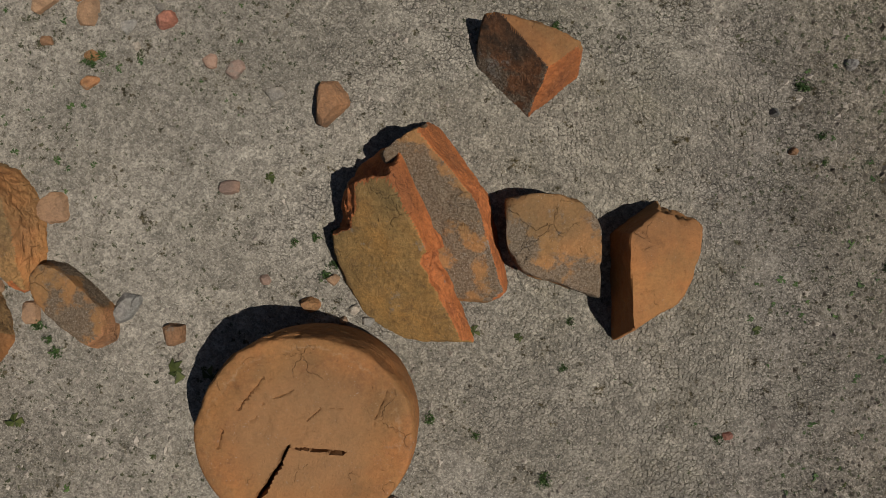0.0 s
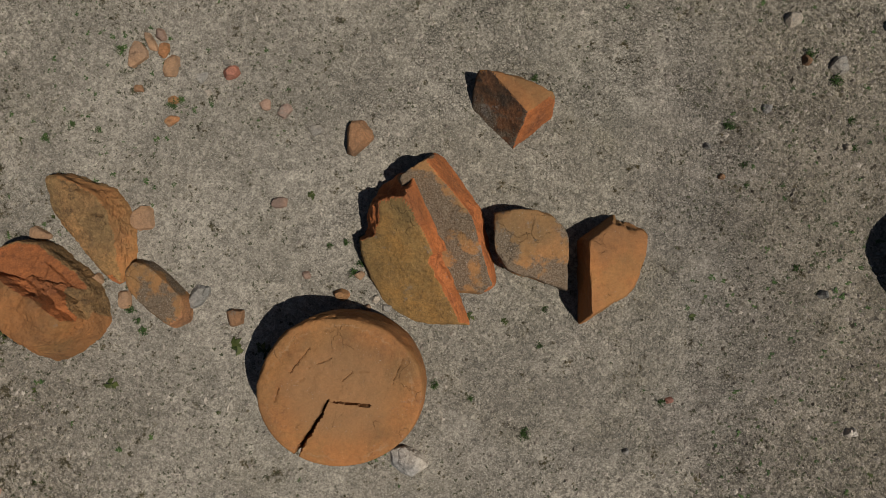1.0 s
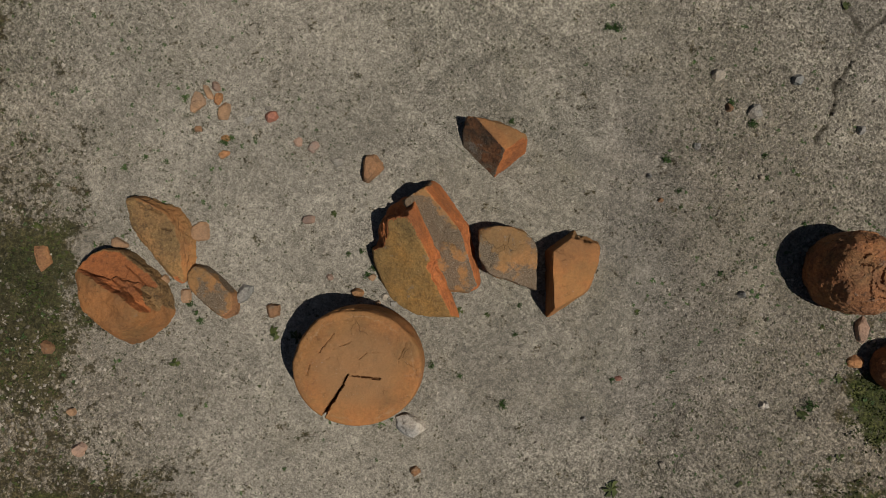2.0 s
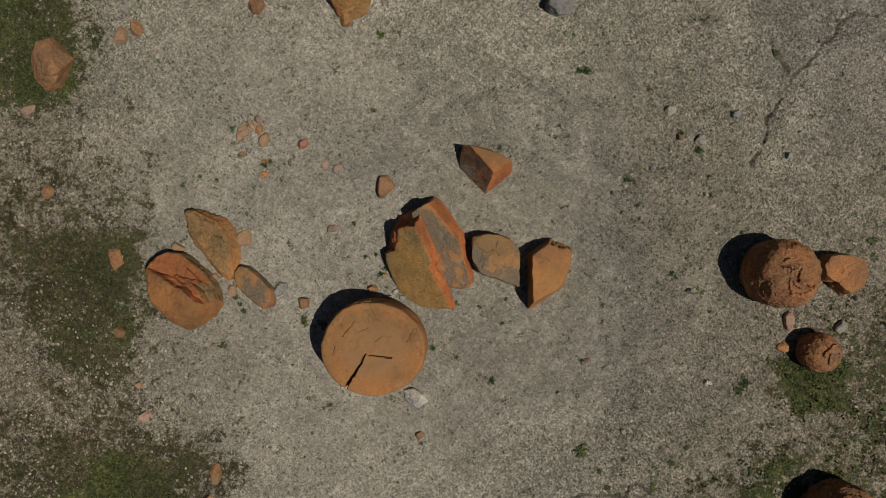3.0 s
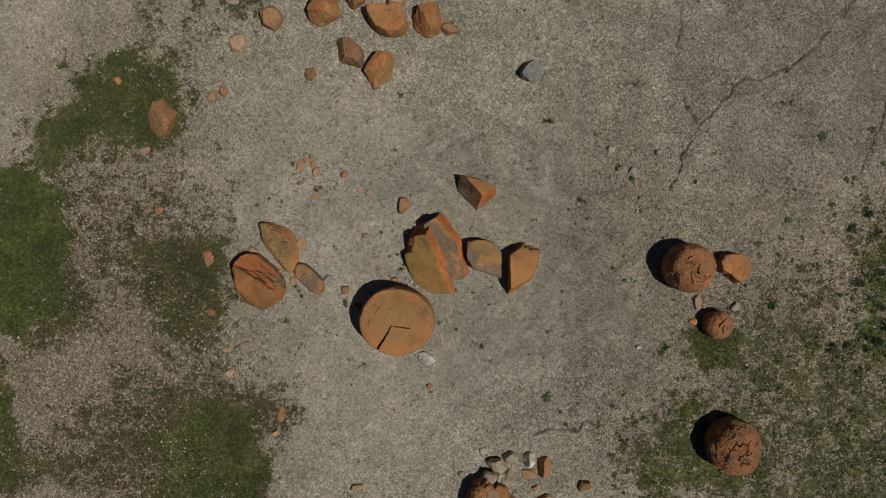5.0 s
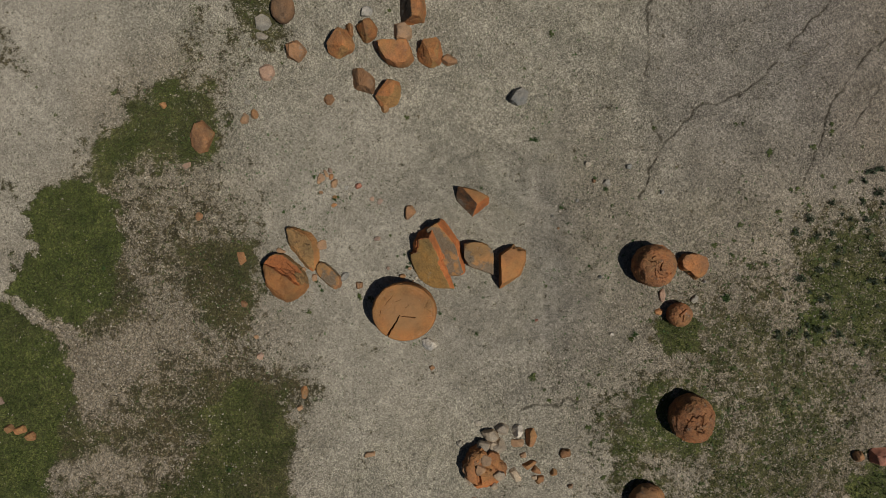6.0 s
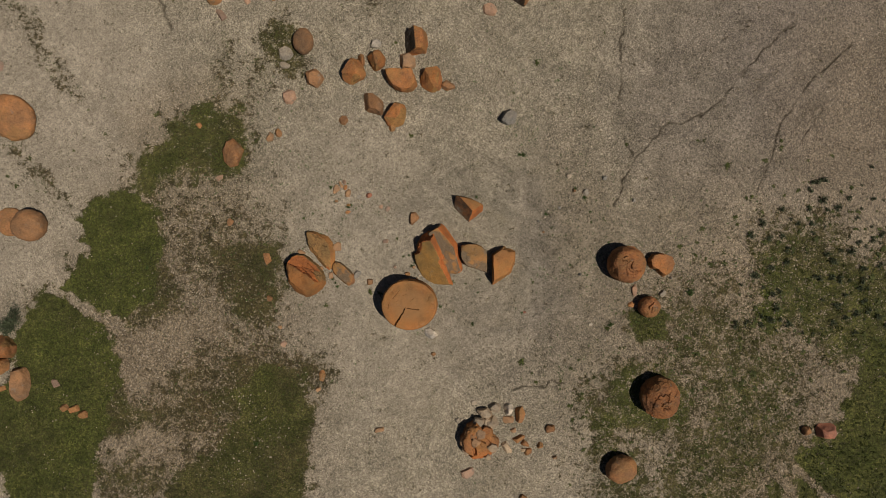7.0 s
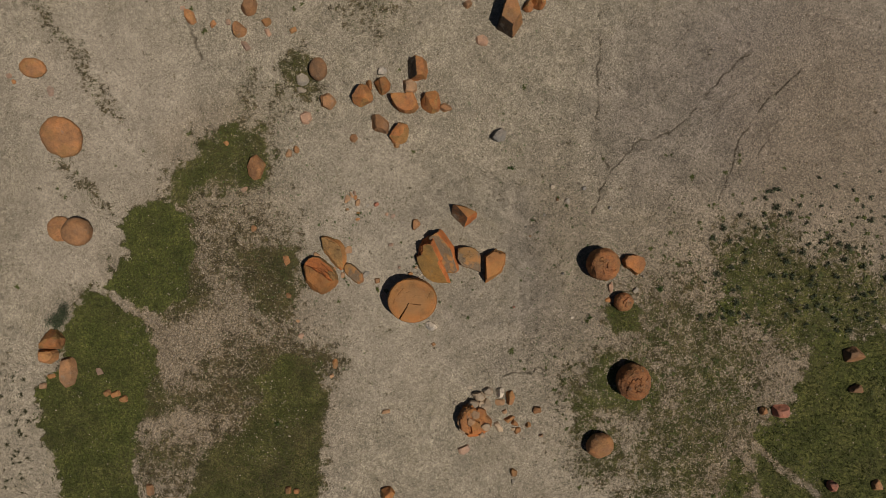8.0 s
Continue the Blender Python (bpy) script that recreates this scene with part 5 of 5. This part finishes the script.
stone("pebble", 6.58, -0.88, 0.12, [(153, 0.07), (-127, 0.056), (-57, 0.081), (8, 0.06), (83, 0.074)], GREY, 3)
stone("pebble", 6.99, 1.61, 0.08, [(-170, 0.06), (-90, 0.048), (-20, 0.069), (45, 0.051), (120, 0.063)], PALE, 3)
stone("stone", -0.33, -4.67, 0.10, [(-133, 0.09), (-53, 0.072), (17, 0.103), (82, 0.076), (157, 0.095)], BROWN, 3)
stone("stone", -7.41, -4.2, 0.10, [(-96, 0.14), (-16, 0.112), (54, 0.161), (119, 0.119), (-166, 0.147)], PINK, 4)
stone("pale_stone", -6.87, -3.74, 0.06, [(-59, 0.07), (21, 0.056), (91, 0.081), (156, 0.06), (-129, 0.074)], PALE, 3)
stone("stone", -8.08, -2.04, 0.14, [(-22, 0.13), (58, 0.104), (128, 0.149), (-167, 0.111), (-92, 0.137)], BROWN, 4)
stone("stone", -7.58, -3.4, 0.08, [(15, 0.09), (95, 0.072), (165, 0.103), (-130, 0.076), (-55, 0.095)], TAN, 3)
stone("pebble", 3.23, -3.53, 0.08, [(52, 0.05), (132, 0.04), (-158, 0.057), (-93, 0.043), (-18, 0.053)], GREY, 3)

# ---- ground cover ----
rng = np.random.default_rng(5)


def scatter(count, density, lo=(-24.5, -14.5), hi=(24.5, 14.5)):
    """Points spread by a density from 0 to 1."""
    pts = rng.uniform(lo, hi, (count, 2))
    return pts[rng.random(count) < density(pts[:, 0], pts[:, 1])]


def tufts(name, pts, size_lo, size_hi, blades, mat, spread, label, cat):
    """Many small tufts of pointed blades."""
    n = len(pts)
    z = height(pts[:, 0], pts[:, 1])
    size = rng.uniform(size_lo, size_hi, n)
    verts = np.empty((n, blades, 3, 3))
    for k in range(blades):
        a = rng.uniform(0, 2 * math.pi, n)
        out = rng.uniform(0.3, 1.0, n) * spread
        root = np.stack([pts[:, 0] + np.cos(a) * size * 0.25, pts[:, 1] + np.sin(a) * size * 0.25, z - 0.01], 1)
        side = np.stack([-np.sin(a), np.cos(a), np.zeros(n)], 1) * (size * rng.uniform(0.25, 0.45, n))[:, None]
        tip = root + np.stack([np.cos(a) * size * out, np.sin(a) * size * out, size * rng.uniform(0.45, 1.0, n)], 1)
        verts[:, k, 0], verts[:, k, 1], verts[:, k, 2] = root - side, root + side, tip
    me = mesh_from(name, verts.reshape(-1, 3), np.arange(n * blades * 3).reshape(-1, 3), [mat])
    tagged(new(name, me), label, cat, kind="stuff")


tufts("grass", scatter(150000, lambda x, y: np.clip(turf(x, y) * (1.0 - 0.5 * dull(x, y)) * (1.0 + 0.9 * flat_noise(x, y, 2.0, 61)) - 0.08, 0, 1)), 0.035, 0.10, 4, GRASS, 0.9, "short green grass in ragged patches on clay", "grass")



def rosettes(name, pts, size_lo, size_hi, leaves, mat, label, cat):
    """Many low round weeds: rings of broad leaves about a raised heart."""
    n = len(pts)
    z = height(pts[:, 0], pts[:, 1])
    size = size_lo + (size_hi - size_lo) * rng.random(n) ** 2
    heart = np.stack([pts[:, 0], pts[:, 1], z + size * 0.38], 1)
    turn = rng.uniform(0, 6.28, n)
    verts = np.empty((n, leaves, 3, 3))
    for k in range(leaves):
        a = turn + k * 2 * math.pi / leaves + rng.uniform(-0.3, 0.3, n)
        out = size * rng.uniform(0.35, 1.35, n)
        tip = np.stack([pts[:, 0] + np.cos(a) * out, pts[:, 1] + np.sin(a) * out, z + size * rng.uniform(0.05, 0.5, n)], 1)
        b = a + rng.uniform(0.5, 1.0, n)
        side = np.stack([pts[:, 0] + np.cos(b) * out * 0.75, pts[:, 1] + np.sin(b) * out * 0.75, z + size * rng.uniform(0.0, 0.4, n)], 1)
        verts[:, k, 0], verts[:, k, 1], verts[:, k, 2] = heart, tip, side
    me = mesh_from(name, verts.reshape(-1, 3), np.arange(n * leaves * 3).reshape(-1, 3), [mat])
    tagged(new(name, me), label, cat, kind="stuff")


rosettes("dry_weeds", scatter(165000, lambda x, y: np.clip(weedy(x, y) ** 1.5 * 0.85 + 0.4 * flat_noise(x, y, 1.6, 64) - 0.25 * turf(x, y), 0, 1)), 0.008, 0.036, 6, DRY, "tiny dry olive weeds dotting the clay", "weeds")

rosettes("green_weeds", scatter(30000, lambda x, y: np.clip(1.3 * blobs(x, y, [(8.5, -2.5, 5.0, 6.0, 0, 0.6), (13.0, -3.0, 5.0, 6.0, 0, 0.7), (-9.0, -3.0, 3.5, 7.0, 0, 0.4), (6.9, 1.6, 2.2, 5.2, 0, 0.62), (-6.0, 3.0, 3.5, 3.5, 0, 0.55), (-9.5, 5.5, 3.5, 4.0, 0, 0.5), (4.0, 8.5, 4.0, 3.5, 0, 0.42), (-4.0, -5.0, 4.0, 2.5, 0, 0.3)]) - 0.25 + 0.4 * flat_noise(x, y, 1.2, 66), 0, 1)), 0.015, 0.06, 6, WEED, "small green weeds sprinkled over gravelly clay", "weeds")

rosettes("scrub", scatter(9000, lambda x, y: np.clip(1.2 * blobs(x, y, [(17.5, -1.0, 5.5, 5.0, 0, 0.75), (13.5, -5.5, 5.0, 6.0, 0, 0.6), (9.5, -7.5, 3.5, 5.0, 0, 0.6), (15.0, -11.5, 5.0, 3.5, 0, 0.6), (22.5, -2.0, 4.0, 5.0, 0, 0.8)]) - 0.22 + 0.45 * flat_noise(x, y, 0.9, 67), 0, 1)), 0.04, 0.17, 9, GRASS, "dark green scrubby clumps strewn over gravelly clay", "scrub")

# gravel and clods
def pebbles(name, pts, small, spread, skew, mat, label, cat):
    """Many little angular stones pressed into the ground."""
    n = len(pts)
    octa = np.array([(1, 0, 0), (0, 1, 0), (-1, 0, 0), (0, -1, 0), (0, 0, 1)], float)
    octf = np.array([(0, 1, 4), (1, 2, 4), (2, 3, 4), (3, 0, 4)])
    size = small + spread * rng.random(n) ** skew
    turn = rng.uniform(0, 6.28, n)
    local = octa[None] * (size[:, None, None] * rng.uniform(0.6, 1.4, (n, 5, 1))) * np.array([1, 0.8, 0.75])
    cs, sn = np.cos(turn)[:, None], np.sin(turn)[:, None]
    v = np.stack([local[:, :, 0] * cs - local[:, :, 1] * sn + pts[:, :1], local[:, :, 0] * sn + local[:, :, 1] * cs + pts[:, 1:], local[:, :, 2] + height(pts[:, 0], pts[:, 1])[:, None] - 0.002], 2)
    f = (octf[None] + (np.arange(n) * 5)[:, None, None]).reshape(-1, 3)
    tagged(new(name, mesh_from(name, v.reshape(-1, 3), f, [mat])), label, cat, kind="stuff")


pebbles("gravel", scatter(230000, lambda x, y: np.clip(0.06 + 0.35 * smooth(4.5, 9.0, np.hypot(x, y * 1.5)) + 0.3 * litter(x, y) + 0.35 * flat_noise(x, y, 0.5, 71) - 0.5 * turf(x, y), 0.02, 1)), 0.010, 0.046, 2.8, GRAVEL, "loose pale and brown gravel strewn over clay", "gravel")
pebbles("clods", scatter(60000, lambda x, y: np.clip(0.9 * blobs(x, y, [(7.0, 1.0, 2.6, 6.5, 0, 1.0), (12.5, 6.0, 6.0, 6.0, 0, 0.6), (-6.5, 2.5, 3.0, 4.0, 0, 0.5), (13.0, -7.0, 6.0, 6.0, 0, 0.5), (-12.0, -4.0, 4.0, 5.0, 0, 0.6)]) + 0.4 * flat_noise(x, y, 0.9, 72) - 0.15, 0, 1)), 0.014, 0.05, 2.2, CLOD, "crumbly brown clods of dry clay", "clods")


# ---- cracked mud ----
def clip(poly, mx, my, nx, ny):
    out = []
    for (ax, ay), (bx, by) in zip(poly, poly[1:] + poly[:1]):
        da, db = (ax - mx) * nx + (ay - my) * ny, (bx - mx) * nx + (by - my) * ny
        if da <= 0:
            out.append((ax, ay))
        if (da < 0 < db) or (db < 0 < da):
            t = da / (da - db)
            out.append((ax + t * (bx - ax), ay + t * (by - ay)))
    return out


CELL = 0.062
X0, Y0, NX, NY = -2.6, -4.4, 128, 124
seeds = np.stack(np.meshgrid(np.arange(NX), np.arange(NY), indexing="ij"), 2).astype(float)
seeds = (seeds + rng.uniform(-0.46, 0.46, seeds.shape)) * CELL + np.array([X0, Y0])
sx, sy = seeds[..., 0].ravel(), seeds[..., 1].ravel()
strong = blobs(sx, sy, [(1.9, 1.3, 1.5, 1.2, 0, 1.0), (2.4, -1.0, 1.5, 1.3, 0, 0.95), (0.7, -2.0, 1.3, 1.6, 0, 1.0), (2.8, -3.0, 2.4, 1.4, 0, 0.75), (3.6, 1.6, 1.0, 1.4, 0, 0.6), (0.2, 2.2, 2.2, 0.9, 0, 0.35), (-2.0, 0.4, 1.0, 1.4, 0, 0.2)])
border = smooth(0.0, 1.6, np.minimum(np.minimum(sx - X0, X0 + NX * CELL - sx), np.minimum(sy - Y0, Y0 + NY * CELL - sy)))
keep = (strong + 0.35 * flat_noise(sx, sy, 1.7, 81) - 0.8 * (1 - border) > 0.28).reshape(NX, NY)
strong = strong.reshape(NX, NY)
single, mv, mf_tri, base_z = [], [], [], height(sx, sy).reshape(NX, NY)
for i in range(2, NX - 2):
    for j in range(2, NY - 2):
        if not keep[i, j]:
            continue
        px_, py_ = seeds[i, j]
        poly = [(px_ - CELL, py_ - CELL), (px_ + CELL, py_ - CELL), (px_ + CELL, py_ + CELL), (px_ - CELL, py_ + CELL)]
        gap = 0.0012 + 0.0036 * strong[i, j] * rng.uniform(0.4, 1.3)
        for di in (-2, -1, 0, 1, 2):
            for dj in (-2, -1, 0, 1, 2):
                if di or dj:
                    qx, qy = seeds[i + di, j + dj]
                    dx, dy = qx - px_, qy - py_
                    dd = math.hypot(dx, dy)
                    poly = clip(poly, px_ + dx / 2 - dx / dd * gap, py_ + dy / 2 - dy / dd * gap, dx, dy)
        if len(poly) < 3:
            continue
        z = base_z[i, j] + 0.006 + rng.uniform(-0.001, 0.003)
        tx, ty = rng.uniform(-0.05, 0.05, 2)
        low = [(qx, qy, z - 0.03) for qx, qy in poly]
        high = [(px_ + (qx - px_) * 0.94, py_ + (qy - py_) * 0.94) for qx, qy in poly]
        high = [(ex, ey, z + tx * (ex - px_) + ty * (ey - py_)) for ex, ey in high]
        n = len(poly)
        tris = [(q, (q + 1) % n, n + (q + 1) % n) for q in range(n)] + [(q, n + (q + 1) % n, n + q) for q in range(n)] + [(n, n + q, n + q + 1) for q in range(1, n - 1)]
        if len(single) < 300 and 1.35 < px_ < 2.9 and 0.72 < py_ < 1.62:
            single.append((px_, py_, z, low + high, tris))
            continue
        k = len(mv)
        mv += low + high
        mf_tri += [(k + a, k + b, k + c) for a, b, c in tris]
for x, y, z, pts, tris in single:
    me = mesh_from("mud_plate", np.array(pts) - np.array([x, y, z]), tris, [MUD])
    float_layer(me, "mauve", np.full(len(pts), 0.05))
    ob = new("mud_plate", me)
    ob.location = (x, y, z)
    ob.parent = ground
mud = mesh_from("mud_plates", mv, mf_tri, [MUD])
mvx = np.array(mv)
float_layer(mud, "mauve", mauve(mvx[:, 0], mvx[:, 1]))
tagged(new("mud_plates", mud), "cracked plates of dried grey mud between the rocks", "dried mud", kind="stuff")


# ---- shrubs and weeds ----
def plant(name, r, h, leaves, leaf, mat, label, cat, group, seed):
    """A low plant: thin stems from one root, with small leaves along them."""
    g = np.random.default_rng(seed)
    root = tagged(new(name), label, cat, group)
    sv, sf, lv = [], [], []
    for s in range(9):
        a, out = g.uniform(0, 6.28), g.uniform(0.35, 1.0)
        tip = np.array([math.cos(a) * r * out, math.sin(a) * r * out, h * g.uniform(0.55, 1.0) * (1.2 - 0.5 * out)])
        side = np.array([-math.sin(a), math.cos(a), 0]) * r * 0.025
        k = len(sv)
        sv += [-side, side, np.array([0, 0, r * 0.05]), tip]
        sf += [(k, k + 1, k + 3), (k + 1, k + 2, k + 3), (k + 2, k, k + 3)]
        for _ in range(leaves // 9):
            t = g.uniform(0.3, 1.05)
            c = tip * t + g.normal(0, r * 0.16, 3)
            c[2] = max(c[2], 0.01)
            d1, d2 = g.normal(0, 1, 3), g.normal(0, 1, 3)
            d1 /= np.linalg.norm(d1)
            d2 -= d1 * (d2 @ d1)
            d2 /= np.linalg.norm(d2)
            size = leaf * g.uniform(0.6, 1.3)
            lv += [c - d1 * size, c + d2 * size * 0.4, c + d1 * size, c - d2 * size * 0.4]
    stem = new("stems", mesh_from("stems", np.array(sv), sf, [TWIG]))
    crown = new("leaves", mesh_from("leaves", np.array(lv), np.arange(len(lv)).reshape(-1, 4), [mat]))
    stem.parent = crown.parent = root
    return root


def spread_copies(kinds, spots):
    for k, (x, y, s) in enumerate(spots):
        src = kinds[k % len(kinds)]
        ob = src if k < len(kinds) else copy_thing(src, Matrix())
        ob.location = (x, y, ground_at(x, y) - 0.005)
        ob.rotation_euler = (0, 0, k * 2.4)
        ob.scale = (s, s, s)


sage = [plant("shrub", 0.17, 0.2, 220, 0.03, SAGE, "low dark sage shrub on gravelly clay", "shrub", "low sage shrubs", 200 + k) for k in range(3)]
spots = []
for x, y in rng.uniform((13.5, -4.0), (24.5, 5.4), (700, 2)):
    edge = 1.0 - abs(x - 19.5) / 7.5 - max(0.0, y - (0.5 + 0.28 * (x - 13))) * 0.35
    if rng.random() < edge * 0.55 and all((x - a) ** 2 + (y - b) ** 2 > 0.12 for a, b, _ in spots):
        spots.append((x, y, rng.uniform(0.4, 1.35)))
spread_copies(sage, spots)
low = [plant("low_bush", 0.22, 0.14, 160, 0.035, DRY, "small dark dry bush on pale clay", "bush", "dry bushes", 350 + k) for k in range(2)]
spread_copies(low, [(x, y, rng.uniform(0.35, 0.85)) for x, y in rng.uniform((-23.6, -12.6), (-21.7, -5.6), (34, 2))])
big_sage = plant("sagebrush", 0.75, 0.55, 1400, 0.05, SAGE, "grey-green sagebrush at the edge of the grass", "bush", "", 300)
big_sage.location = (-20.2, -3.25, ground_at(-20.2, -3.25))

weed = [plant("weed", 0.09, 0.08, 140, 0.016, WEED, "small green weed growing from dry clay", "weed", "small weeds", 400 + k) for k in range(3)]
spread_copies(weed, [(1.69, 2.76, 1.0), (-1.37, -0.51, 1.2), (-1.26, -0.36, 1.0), (-1.48, 0.01, 0.9), (-1.22, 0.05, 1.0), (-1.77, -0.06, 0.8), (-4.35, 2.30, 1.3), (-4.20, 2.38, 1.0), (1.87, -1.13, 0.9), (1.76, -1.73, 0.9), (-4.87, -1.46, 1.2), (-5.09, -1.11, 1.2), (-4.98, -1.30, 0.9), (5.01, 1.97, 1.0), (5.24, 1.33, 0.8), (1.49, -3.27, 1.1), (0.59, -2.62, 0.9), (-0.01, -2.39, 1.1), (5.28, 0.96, 0.7), (5.58, 2.27, 0.9), (-5.22, 3.20, 1.2), (-6.45, 1.74, 1.1), (-6.03, 1.96, 1.0), (-5.61, 1.88, 0.9), (6.36, 3.20, 1.4), (6.80, 2.73, 1.5), (7.05, 2.06, 1.0), (7.10, 1.61, 1.0), (6.14, -0.43, 1.1), (1.53, -3.21, 1.2), (8.01, -3.21, 2.0), (7.93, 0.64, 1.0), (3.92, 4.77, 1.7), (11.72, -1.72, 2.4), (4.93, 2.00, 1.2), (11.79, -1.72, 2.2), (3.70, 4.76, 1.3), (-8.71, -8.88, 2.0), (-13.86, -0.57, 1.5), (3.83, -2.71, 1.0)])
